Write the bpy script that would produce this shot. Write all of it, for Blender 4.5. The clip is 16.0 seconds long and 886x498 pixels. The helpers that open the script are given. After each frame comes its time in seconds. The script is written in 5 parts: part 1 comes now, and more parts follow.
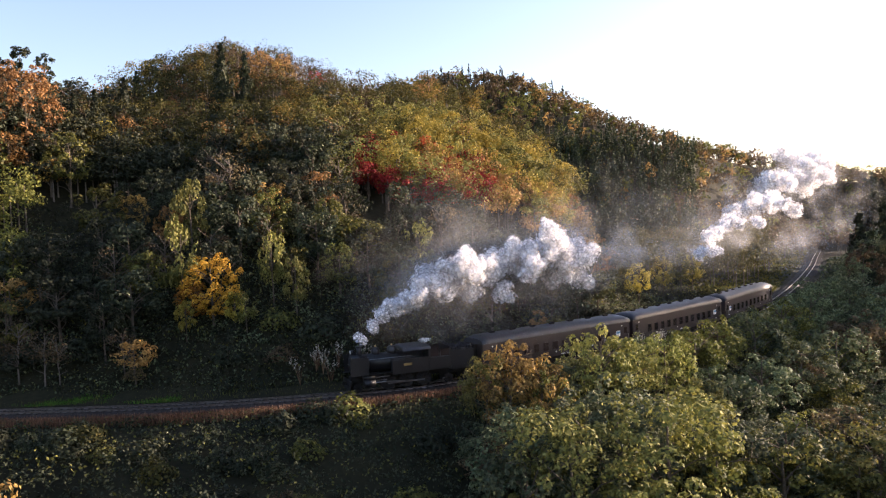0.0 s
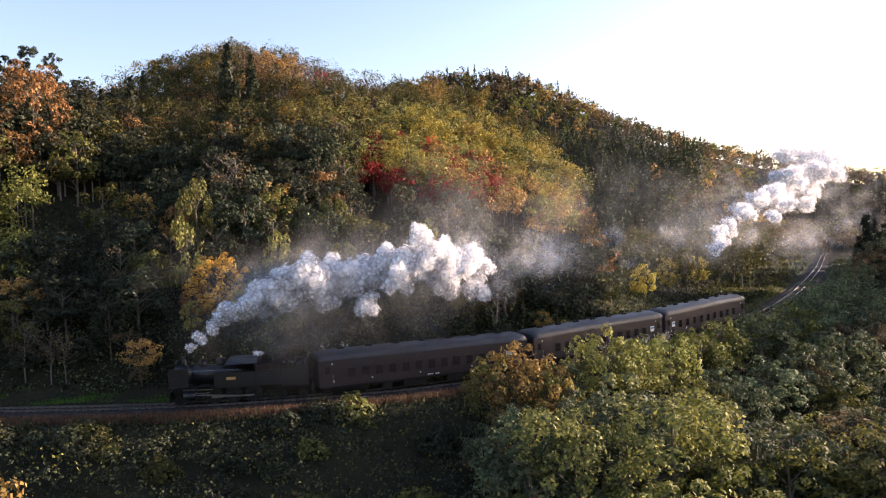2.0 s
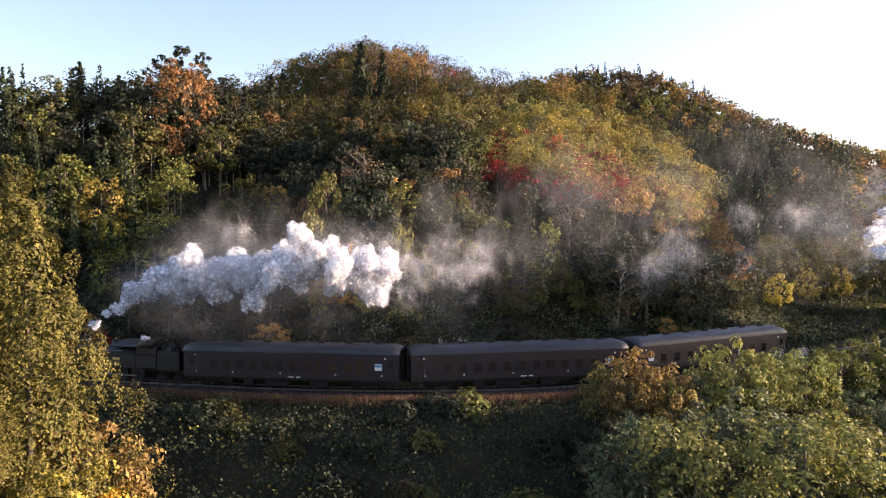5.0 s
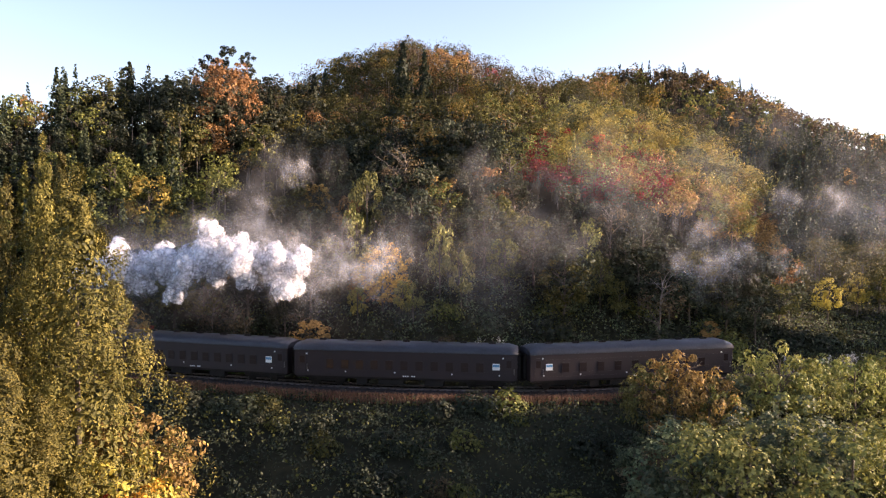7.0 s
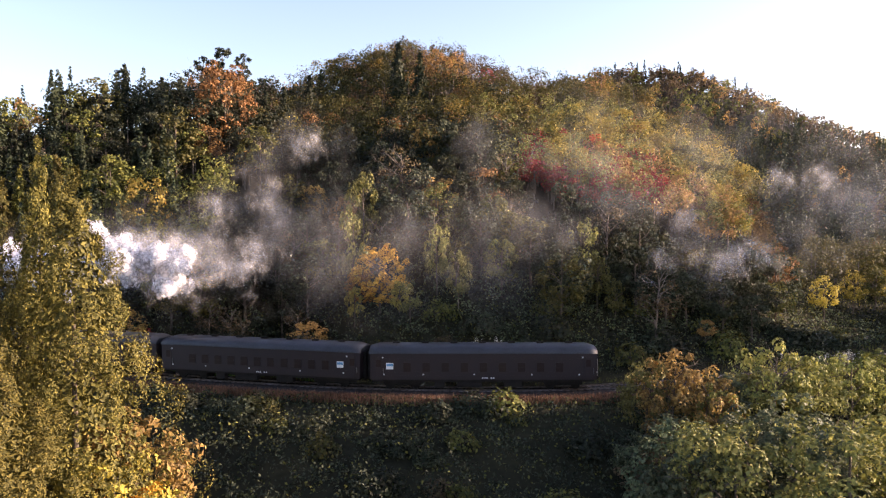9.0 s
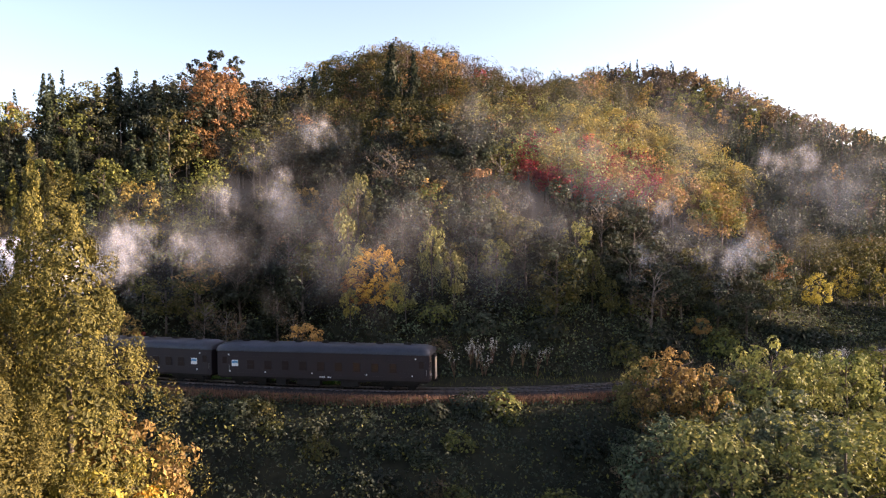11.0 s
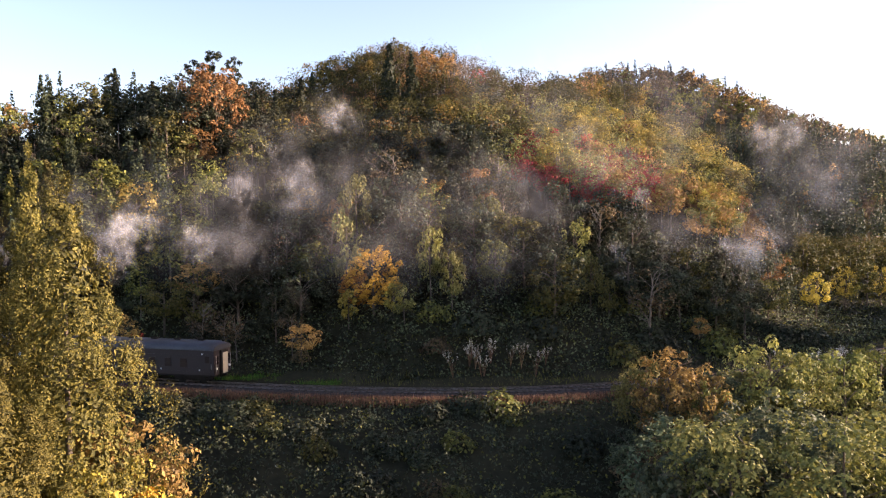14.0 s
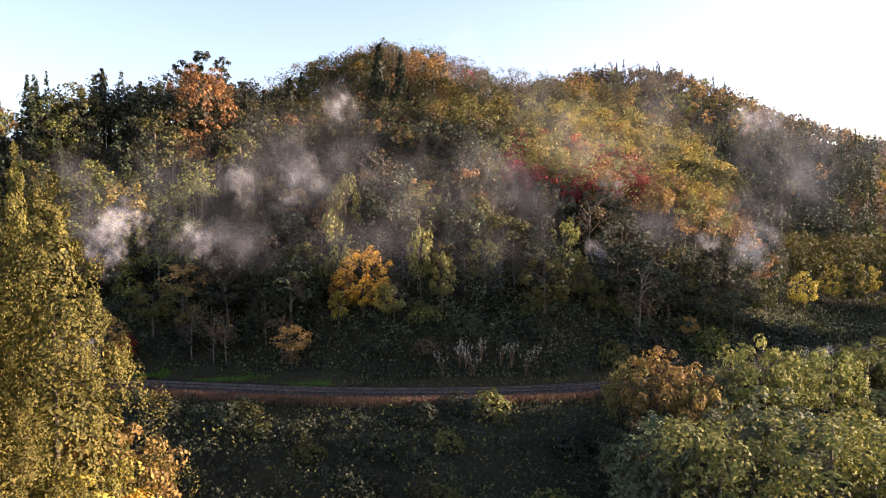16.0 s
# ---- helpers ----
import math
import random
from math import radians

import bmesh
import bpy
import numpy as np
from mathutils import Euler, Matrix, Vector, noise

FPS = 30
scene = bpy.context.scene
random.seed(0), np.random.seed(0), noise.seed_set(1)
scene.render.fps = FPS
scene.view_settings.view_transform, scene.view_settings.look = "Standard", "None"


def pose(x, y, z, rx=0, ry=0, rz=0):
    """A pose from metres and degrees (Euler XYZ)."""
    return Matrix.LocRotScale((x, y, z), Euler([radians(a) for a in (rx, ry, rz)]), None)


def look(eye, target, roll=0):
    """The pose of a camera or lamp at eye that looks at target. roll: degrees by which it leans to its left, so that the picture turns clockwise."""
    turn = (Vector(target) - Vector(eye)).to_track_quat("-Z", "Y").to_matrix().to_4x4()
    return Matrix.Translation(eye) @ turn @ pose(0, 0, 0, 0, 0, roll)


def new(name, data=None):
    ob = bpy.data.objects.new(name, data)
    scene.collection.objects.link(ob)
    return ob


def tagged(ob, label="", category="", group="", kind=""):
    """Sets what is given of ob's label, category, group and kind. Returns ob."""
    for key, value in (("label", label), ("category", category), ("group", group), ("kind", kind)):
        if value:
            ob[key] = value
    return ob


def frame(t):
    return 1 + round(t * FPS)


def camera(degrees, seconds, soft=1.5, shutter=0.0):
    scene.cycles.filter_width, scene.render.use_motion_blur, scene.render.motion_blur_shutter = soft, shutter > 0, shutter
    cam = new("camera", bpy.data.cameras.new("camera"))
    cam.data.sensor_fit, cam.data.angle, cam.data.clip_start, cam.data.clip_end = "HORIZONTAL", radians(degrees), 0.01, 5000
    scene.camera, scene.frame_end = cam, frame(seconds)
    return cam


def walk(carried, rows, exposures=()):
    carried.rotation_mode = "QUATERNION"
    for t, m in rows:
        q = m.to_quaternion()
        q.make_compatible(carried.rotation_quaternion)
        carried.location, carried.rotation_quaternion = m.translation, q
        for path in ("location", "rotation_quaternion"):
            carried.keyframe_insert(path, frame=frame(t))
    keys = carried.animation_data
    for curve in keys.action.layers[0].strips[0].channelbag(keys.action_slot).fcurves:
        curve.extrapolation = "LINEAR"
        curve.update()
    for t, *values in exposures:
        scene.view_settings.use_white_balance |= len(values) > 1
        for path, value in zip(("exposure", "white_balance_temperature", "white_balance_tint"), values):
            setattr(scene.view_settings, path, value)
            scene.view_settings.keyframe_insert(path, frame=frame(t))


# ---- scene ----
cam = camera(62.2, 16.0, soft=1.2)
EYE = (0.0, 0.0, 14.5)

# seconds, yaw, pitch, roll of the hovering camera
PATH = [
    (0.0, -12.75, -2.05, 2.30), (0.5, -12.78, -2.07, 2.20), (1.0, -12.68, -2.04, 2.10), (1.5, -12.54, -2.01, 2.05),
    (2.0, -12.34, -2.01, 2.10), (2.5, -11.20, -1.97, 1.90), (3.0, -9.60, -1.99, 1.70), (3.5, -7.91, -1.99, 1.31),
    (4.0, -5.98, -1.96, 0.90), (4.5, -4.30, -1.94, 0.55), (5.0, -2.84, -1.98, 0.15), (5.2, -2.30, -1.98, 0.05),
    (6.2, -0.45, -2.02, -0.25), (7.3, 0.60, -2.04, -0.40), (7.5, 0.86, -2.04, -0.41), (8.0, 1.06, -2.03, -0.42), (8.5, 0.72, -2.03, -0.20),
    (9.0, 0.00, -2.00, 0.00), (9.2, -0.18, -1.99, 0.06), (10.2, -0.45, -1.95, 0.35), (11.3, -0.40, -1.92, 0.55),
    (11.5, -0.41, -1.91, 0.57), (12.0, -0.49, -1.94, 0.58), (12.5, -0.48, -1.92, 0.68), (13.0, -0.54, -1.92, 0.67),
    (13.5, -0.57, -1.89, 0.69), (14.0, -0.55, -1.91, 0.64), (14.5, -0.65, -1.90, 0.63), (15.0, -0.78, -1.86, 0.62),
    (15.5, -0.96, -1.86, 0.68), (16.0, -1.34, -1.91, 0.78),
]
walk(cam, [(t, pose(*EYE, 90 + p, r, y)) for t, y, p, r in PATH],
     exposures=[(0.0, 1.85, 6400, 26), (5.0, 1.9, 6450, 28), (9.0, 2.0, 6500, 32), (16.0, 2.05, 6500, 31)])

# ---- light ----
SUN_AZ, SUN_EL = 84.0, 10.0        # degrees to the right of straight ahead, and above the horizon
world = bpy.data.worlds.new("sky")
scene.world = world
world.use_nodes = True
wn = world.node_tree.nodes
sky = wn.new("ShaderNodeTexSky")
sky.sky_type, sky.sun_disc = "NISHITA", False
sky.sun_elevation, sky.sun_rotation = radians(SUN_EL), radians(SUN_AZ)
sky.air_density, sky.dust_density, sky.ozone_density = 0.9, 1.4, 1.0
world.node_tree.links.new(sky.outputs[0], wn["Background"].inputs[0])
wn["Background"].inputs[1].default_value = 0.115
sun_data = bpy.data.lights.new("sun", "SUN")
sun_data.energy, sun_data.angle, sun_data.color = 5.0, radians(0.6), (1.0, 0.83, 0.60)
sun = new("sun", sun_data)
az, el = radians(SUN_AZ), radians(SUN_EL)
sun.matrix_basis = look((150, 40, 120), (150 - math.sin(az) * math.cos(el), 40 - math.cos(az) * math.cos(el), 120 - math.sin(el)))

# ---- materials ----


def node_mat(name):
    m = bpy.data.materials.new(name)
    m.use_nodes = True
    return m, m.node_tree.nodes, m.node_tree.links, m.node_tree.nodes["Principled BSDF"]


def ramp(nodes, stops):
    r = nodes.new("ShaderNodeValToRGB")
    while len(r.color_ramp.elements) < len(stops):
        r.color_ramp.elements.new(0.5)
    for e, (p, c) in zip(r.color_ramp.elements, stops):
        e.position, e.color = p, (*c, 1)
    return r


def surface(name, dark, light, scale=3.0, rough=0.8, metal=0.0, bump=0.3, fine=9.0):
    """A worn surface: two scales of noise between two colours, with fine relief."""
    m, n, l, b = node_mat(name)
    co = n.new("ShaderNodeTexCoord")
    big, small, mix = n.new("ShaderNodeTexNoise"), n.new("ShaderNodeTexNoise"), n.new("ShaderNodeMath")
    big.inputs["Scale"].default_value, small.inputs["Scale"].default_value = scale, scale * fine
    big.inputs["Detail"].default_value = small.inputs["Detail"].default_value = 5
    mix.operation = "MULTIPLY_ADD"
    mix.inputs[1].default_value = 0.5
    half = n.new("ShaderNodeMath")
    half.operation = "MULTIPLY"
    half.inputs[1].default_value = 0.5
    r = ramp(n, [(0.3, dark), (0.7, light)])
    l.new(co.outputs["Object"], big.inputs["Vector"])
    l.new(co.outputs["Object"], small.inputs["Vector"])
    l.new(big.outputs[0], half.inputs[0])
    l.new(small.outputs[0], mix.inputs[0])
    l.new(half.outputs[0], mix.inputs[2])
    l.new(mix.outputs[0], r.inputs[0])
    l.new(r.outputs[0], b.inputs["Base Color"])
    b.inputs["Roughness"].default_value, b.inputs["Metallic"].default_value = rough, metal
    b.inputs["Specular IOR Level"].default_value = 0.5 if rough < 0.7 else 0.12
    if bump:
        bp = n.new("ShaderNodeBump")
        bp.inputs["Strength"].default_value, bp.inputs["Distance"].default_value = bump, 0.02
        l.new(small.outputs[0], bp.inputs["Height"])
        l.new(bp.outputs[0], b.inputs["Normal"])
    return m


def leaf_mat(name, a, b_, c, through_light=0.28, gloss=0.7):
    """Leaves: each one its own shade between three colours, each tree a little lighter or darker, light shining through."""
    m, n, l, b = node_mat(name)
    geo, info, hsv = n.new("ShaderNodeNewGeometry"), n.new("ShaderNodeObjectInfo"), n.new("ShaderNodeHueSaturation")
    patch, add = n.new("ShaderNodeTexNoise"), n.new("ShaderNodeMath")
    patch.inputs["Scale"].default_value = 0.12
    l.new(geo.outputs["Position"], patch.inputs["Vector"])
    add.operation = "MULTIPLY_ADD"
    add.inputs[1].default_value = 0.55
    scaled = n.new("ShaderNodeMath")
    scaled.operation = "MULTIPLY"
    scaled.inputs[1].default_value = 0.5
    l.new(patch.outputs[0], scaled.inputs[0])
    l.new(geo.outputs["Random Per Island"], add.inputs[0])
    l.new(scaled.outputs[0], add.inputs[2])
    r = ramp(n, [(0.15, a), (0.5, b_), (0.85, c)])
    l.new(add.outputs[0], r.inputs[0])
    val, hue = n.new("ShaderNodeMapRange"), n.new("ShaderNodeMapRange")
    val.inputs["To Min"].default_value, val.inputs["To Max"].default_value = 0.7, 1.35
    hue.inputs["To Min"].default_value, hue.inputs["To Max"].default_value = 0.485, 0.515
    l.new(info.outputs["Random"], val.inputs["Value"])
    l.new(info.outputs["Random"], hue.inputs["Value"])
    l.new(val.outputs[0], hsv.inputs["Value"])
    l.new(hue.outputs[0], hsv.inputs["Hue"])
    l.new(r.outputs[0], hsv.inputs["Color"])
    l.new(hsv.outputs[0], b.inputs["Base Color"])
    b.inputs["Roughness"].default_value, b.inputs["Specular IOR Level"].default_value = gloss, 0.25
    tr, mix = n.new("ShaderNodeBsdfTranslucent"), n.new("ShaderNodeMixShader")
    l.new(hsv.outputs[0], tr.inputs["Color"])
    mix.inputs[0].default_value = through_light
    l.new(b.outputs[0], mix.inputs[1])
    l.new(tr.outputs[0], mix.inputs[2])
    l.new(mix.outputs[0], n["Material Output"].inputs[0])
    return m


def plain(name, col, rough=0.6, metal=0.0):
    return surface(name, tuple(0.8 * c for c in col), tuple(min(1, 1.2 * c) for c in col), 2.0, rough, metal, 0.08)


SOIL = surface("forest_soil", (0.012, 0.012, 0.007), (0.035, 0.032, 0.016), 0.15, 0.95, 0, 0.6, 12)
BALLAST = surface("ballast", (0.018, 0.015, 0.014), (0.055, 0.046, 0.041), 1.5, 0.95, 0, 1.0, 8)
RAIL = surface("rail_steel", (0.10, 0.07, 0.05), (0.28, 0.24, 0.22), 1.0, 0.35, 0.8, 0.1)
SLEEPER = surface("sleeper_wood", (0.02, 0.016, 0.013), (0.06, 0.05, 0.04), 1.5, 0.9, 0, 0.4)
BARK = surface("bark", (0.05, 0.04, 0.03), (0.16, 0.13, 0.10), 2.0, 0.95, 0, 0.8, 6)
PALE_BARK = surface("pale_bark", (0.07, 0.06, 0.05), (0.2, 0.17, 0.14), 2.0, 0.9, 0, 0.6, 6)
# kudzu green darkened and greyed so the colour itself holds the slopes' shade
SHADED_GREEN = leaf_mat("kudzu_leaves", (0.012, 0.017, 0.009), (0.030, 0.037, 0.019), (0.074, 0.080, 0.042))
OLIVE = leaf_mat("olive_leaves", (0.03, 0.036, 0.010), (0.085, 0.088, 0.020), (0.18, 0.160, 0.035))
# grey-green leaves paled to carry the valley's sunlit haze; some kudzu shares them
HAZE_GREEN = leaf_mat("sage_leaves", (0.030, 0.043, 0.020), (0.082, 0.104, 0.050), (0.17, 0.185, 0.09))
# green leaves with sunlight mixed into the colour, for trees meant to look lit
SUNLIT_GREEN = leaf_mat("lime_leaves", (0.065, 0.072, 0.020), (0.165, 0.165, 0.042), (0.31, 0.28, 0.08))
YELLOW = leaf_mat("yellow_leaves", (0.11, 0.090, 0.018), (0.26, 0.205, 0.036), (0.42, 0.31, 0.055))
GOLD = leaf_mat("golden_leaves", (0.25, 0.13, 0.015), (0.50, 0.26, 0.03), (0.62, 0.34, 0.05))
ORANGE = leaf_mat("orange_leaves", (0.14, 0.08, 0.026), (0.31, 0.175, 0.052), (0.45, 0.27, 0.09))
RUST = leaf_mat("rust_leaves", (0.07, 0.045, 0.018), (0.19, 0.11, 0.035), (0.33, 0.20, 0.06))
RED = leaf_mat("red_leaves", (0.12, 0.02, 0.012), (0.34, 0.05, 0.025), (0.46, 0.11, 0.04))
BROWN = leaf_mat("brown_leaves", (0.035, 0.026, 0.015), (0.09, 0.062, 0.031), (0.16, 0.112, 0.05))
# cedar needles with golden sunlight put into the colour
SUNLIT_NEEDLE = leaf_mat("cedar_needles", (0.028, 0.027, 0.006), (0.084, 0.076, 0.013), (0.185, 0.15, 0.028), 0.15)
# the shaded, darker copy of the cedar needles; the pines share it
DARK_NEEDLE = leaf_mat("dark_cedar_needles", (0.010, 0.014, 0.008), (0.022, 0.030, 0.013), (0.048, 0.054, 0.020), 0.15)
GRASS = leaf_mat("fresh_grass", (0.03, 0.08, 0.012), (0.06, 0.17, 0.02), (0.11, 0.24, 0.03))
DRY_GRASS = leaf_mat("dry_grass", (0.08, 0.04, 0.024), (0.16, 0.085, 0.048), (0.25, 0.155, 0.085))
PLUME = leaf_mat("pampas_plume", (0.45, 0.40, 0.33), (0.65, 0.60, 0.50), (0.8, 0.76, 0.68), 0.5)


def mist_mat(thick, white=0.88, low=0.36, high=0.62):
    """Steam: flakes that thin out to their rims, with curls of denser and clearer steam."""
    m, n, l, b = node_mat("steam_flakes")
    dens = n.new("ShaderNodeAttribute")
    dens.attribute_name = "thickness"
    co, noise, curl = n.new("ShaderNodeTexCoord"), n.new("ShaderNodeTexNoise"), n.new("ShaderNodeMapRange")
    noise.inputs["Scale"].default_value, noise.inputs["Detail"].default_value, noise.inputs["Roughness"].default_value = 2.4, 5, 0.62
    l.new(co.outputs["Object"], noise.inputs["Vector"])
    l.new(noise.outputs[0], curl.inputs["Value"])
    curl.inputs["From Min"].default_value, curl.inputs["From Max"].default_value, curl.inputs["To Max"].default_value = low, high, thick
    many = n.new("ShaderNodeMath")
    many.operation = "MULTIPLY"
    l.new(dens.outputs["Fac"], many.inputs[0])
    l.new(curl.outputs[0], many.inputs[1])
    lit, tr, half, clear_b, mix = b, n.new("ShaderNodeBsdfTranslucent"), n.new("ShaderNodeMixShader"), n.new("ShaderNodeBsdfTransparent"), n.new("ShaderNodeMixShader")
    b.inputs["Base Color"].default_value = tr.inputs["Color"].default_value = (white, white, white * 1.03, 1)
    b.inputs["Roughness"].default_value, b.inputs["Specular IOR Level"].default_value = 1.0, 0.0
    half.inputs[0].default_value = 0.36
    l.new(lit.outputs[0], half.inputs[1])
    l.new(tr.outputs[0], half.inputs[2])
    l.new(many.outputs[0], mix.inputs[0])
    l.new(clear_b.outputs[0], mix.inputs[1])
    l.new(half.outputs[0], mix.inputs[2])
    l.new(mix.outputs[0], n["Material Output"].inputs[0])
    return m


THIN = mist_mat(0.014)
WISP = mist_mat(0.062)
BILLOW = mist_mat(0.85, 0.86, 0.28, 0.5)
scene.cycles.transparent_max_bounces = 128
LOCO_BLACK = surface("loco_black", (0.007, 0.007, 0.009), (0.018, 0.018, 0.020), 1.2, 0.42, 0.2, 0.15)
COACH_BROWN = surface("coach_brown", (0.012, 0.007, 0.008), (0.024, 0.013, 0.014), 0.8, 0.6, 0, 0.1)
ROOF_GREY = surface("coach_roof", (0.014, 0.016, 0.021), (0.036, 0.039, 0.050), 0.7, 0.5, 0.1, 0.2)
UNDER = surface("underframe_black", (0.012, 0.011, 0.010), (0.035, 0.030, 0.026), 1.5, 0.75, 0.2, 0.3)
STEEL = surface("rod_steel", (0.22, 0.22, 0.22), (0.42, 0.42, 0.42), 2.0, 0.3, 0.9, 0.1)
BRASS = plain("brass", (0.7, 0.52, 0.25), 0.3, 0.9)
WHITE = plain("white_paint", (0.8, 0.8, 0.78), 0.5)
BLUE = plain("blue_paint", (0.10, 0.30, 0.48), 0.5)
CREAM = plain("cream_blind", (0.35, 0.30, 0.22), 0.7)
LAMP = plain("lamp_glass", (0.75, 0.75, 0.7), 0.15)


def glass_mat():
    m, n, l, b = node_mat("window_glass")
    b.inputs["Base Color"].default_value = (0.030, 0.020, 0.019, 1)
    b.inputs["Roughness"].default_value = 0.22
    b.inputs["Specular IOR Level"].default_value = 0.6
    return m


GLASS = glass_mat()

# ---- mesh helpers ----


def quick(name, verts, faces, material, smooth=False):
    """A mesh out of arrays: all faces have the same number of corners."""
    me = bpy.data.meshes.new(name)
    verts, faces = np.asarray(verts, np.float32), np.asarray(faces, np.int32)
    k = faces.shape[1]
    me.vertices.add(len(verts))
    me.vertices.foreach_set("co", verts.ravel())
    me.loops.add(faces.size)
    me.loops.foreach_set("vertex_index", faces.ravel())
    me.polygons.add(len(faces))
    me.polygons.foreach_set("loop_start", np.arange(0, faces.size, k, dtype=np.int32))
    me.polygons.foreach_set("use_smooth", np.full(len(faces), smooth))
    me.materials.append(material)
    me.update(calc_edges=True)
    me.validate()
    return me


def unit(v):
    return v / np.maximum(np.linalg.norm(v, axis=-1, keepdims=True), 1e-9)


def leaf_quads(pts, size, rng, up=0.4, slim=0.62, hang=0.0, out=None):
    """Kite-shaped leaves at the points, facing roughly along out where it is given; hang turns their tips down."""
    n = len(pts)
    size = np.broadcast_to(np.asarray(size, float), (n,))[:, None] * rng.uniform(0.65, 1.3, (n, 1))
    nrm = rng.normal(size=(n, 3)) + np.array([0, 0, up]) if out is None else rng.normal(0, 0.42, (n, 3)) + out + np.array([0, 0, up * 0.4])
    nrm = unit(nrm)
    a = rng.normal(size=(n, 3)) - np.array([0, 0, hang])
    a = unit(a - nrm * (a * nrm).sum(1, keepdims=True))
    b = np.cross(nrm, a)
    v = np.stack([pts - a * size * 0.5, pts + b * size * slim * 0.5 - a * size * 0.08,
                  pts + a * size * 0.5 - nrm * size * 0.12, pts - b * size * slim * 0.5 - a * size * 0.08], 1)
    return v.reshape(-1, 3), np.arange(4 * n).reshape(n, 4)


def tube(path, radii, sides=6):
    """Verts and quads of a round tube along a path."""
    path, radii = np.asarray(path, float), np.asarray(radii, float)
    d = unit(np.gradient(path, axis=0))
    ref = np.where(np.abs(d[:, 2:3]) > 0.9, [[1.0, 0, 0]], [[0, 0, 1.0]])
    u = unit(np.cross(d, ref))
    w = np.cross(d, u)
    th = np.linspace(0, 2 * np.pi, sides, endpoint=False)
    v = path[:, None] + radii[:, None, None] * (np.cos(th)[None, :, None] * u[:, None] + np.sin(th)[None, :, None] * w[:, None])
    k = np.arange(sides)
    f = [np.stack([i * sides + k, i * sides + (k + 1) % sides, (i + 1) * sides + (k + 1) % sides, (i + 1) * sides + k], 1) for i in range(len(path) - 1)]
    return v.reshape(-1, 3), np.concatenate(f)


def joined(pieces):
    vs, fs, at = [], [], 0
    for v, f in pieces:
        vs.append(v)
        fs.append(f + at)
        at += len(v)
    return np.concatenate(vs), np.concatenate(fs)


def part(name, bm, material, parent, label="", smooth=False):
    """One bmesh as one mesh object under a thing or a part."""
    me = bpy.data.meshes.new(name)
    bmesh.ops.recalc_face_normals(bm, faces=bm.faces)
    bm.to_mesh(me)
    bm.free()
    me.materials.append(material)
    if smooth:
        me.polygons.foreach_set("use_smooth", np.array([len(p.vertices) < 9 for p in me.polygons]))
    ob = new(name, me)
    ob.parent = parent
    return tagged(ob, label)


def box(sx, sy, sz, at=(0, 0, 0), bevel=0.0, turn=None, bm=None):
    own = bm or bmesh.new()
    m = Matrix.Translation(at) @ (turn or Matrix()) @ Matrix.Diagonal((sx, sy, sz, 1))
    made = bmesh.ops.create_cube(own, size=1, matrix=m)["verts"]
    if bevel:
        edges = list({e for v in made for e in v.link_edges})
        bmesh.ops.bevel(own, geom=edges, offset=bevel, segments=2, affect="EDGES")
    return own


def cyl(r, length, at=(0, 0, 0), axis="x", sides=20, r2=None, bm=None, bevel=0.0):
    own = bm or bmesh.new()
    turn = {"x": pose(0, 0, 0, 0, 90, 0), "y": pose(0, 0, 0, -90, 0, 0), "z": Matrix()}[axis]
    made = bmesh.ops.create_cone(own, cap_ends=True, segments=sides, radius1=r, radius2=r if r2 is None else r2, depth=length,
                                 matrix=Matrix.Translation(at) @ turn)["verts"]
    if bevel:
        rim = list({e for v in made for e in v.link_edges if len({f for f in e.link_faces if len(f.verts) > 4}) == 1})
        bmesh.ops.bevel(own, geom=rim, offset=bevel, segments=2, affect="EDGES")
    return own

# ---- the line of the track ----
LINE = [(-150, 118), (-110, 101), (-80, 88.5), (-60, 80.5), (-40, 73.8), (-20, 68.0), (-8, 65.2), (3, 64.2), (14, 65.2),
        (29, 70.0), (48, 80.0), (63, 90.0), (79, 104.5), (99, 125), (131, 160), (165, 199), (230, 272)]


def glide(points, steps=24):
    c, out = np.array(points, float), []
    for i in range(len(c) - 1):
        p0, p1, p2, p3 = c[max(i - 1, 0)], c[i], c[i + 1], c[min(i + 2, len(c) - 1)]
        for k in range(steps):
            t = k / steps
            out.append(0.5 * (2 * p1 + (p2 - p0) * t + (2 * p0 - 5 * p1 + 4 * p2 - p3) * t * t + (3 * p1 - p0 - 3 * p2 + p3) * t ** 3))
    return np.array(out + [c[-1]])


TRACK = glide(LINE)
ALONG = np.r_[0, np.cumsum(np.hypot(*np.diff(TRACK, axis=0).T))]     # metres from the line's left end


def on_track(s):
    return np.stack([np.interp(s, ALONG, TRACK[:, 0]), np.interp(s, ALONG, TRACK[:, 1])], -1)


def across(s):
    d = unit(on_track(s + 0.5) - on_track(s - 0.5))
    return np.stack([-d[..., 1], d[..., 0]], -1)       # points to the hill


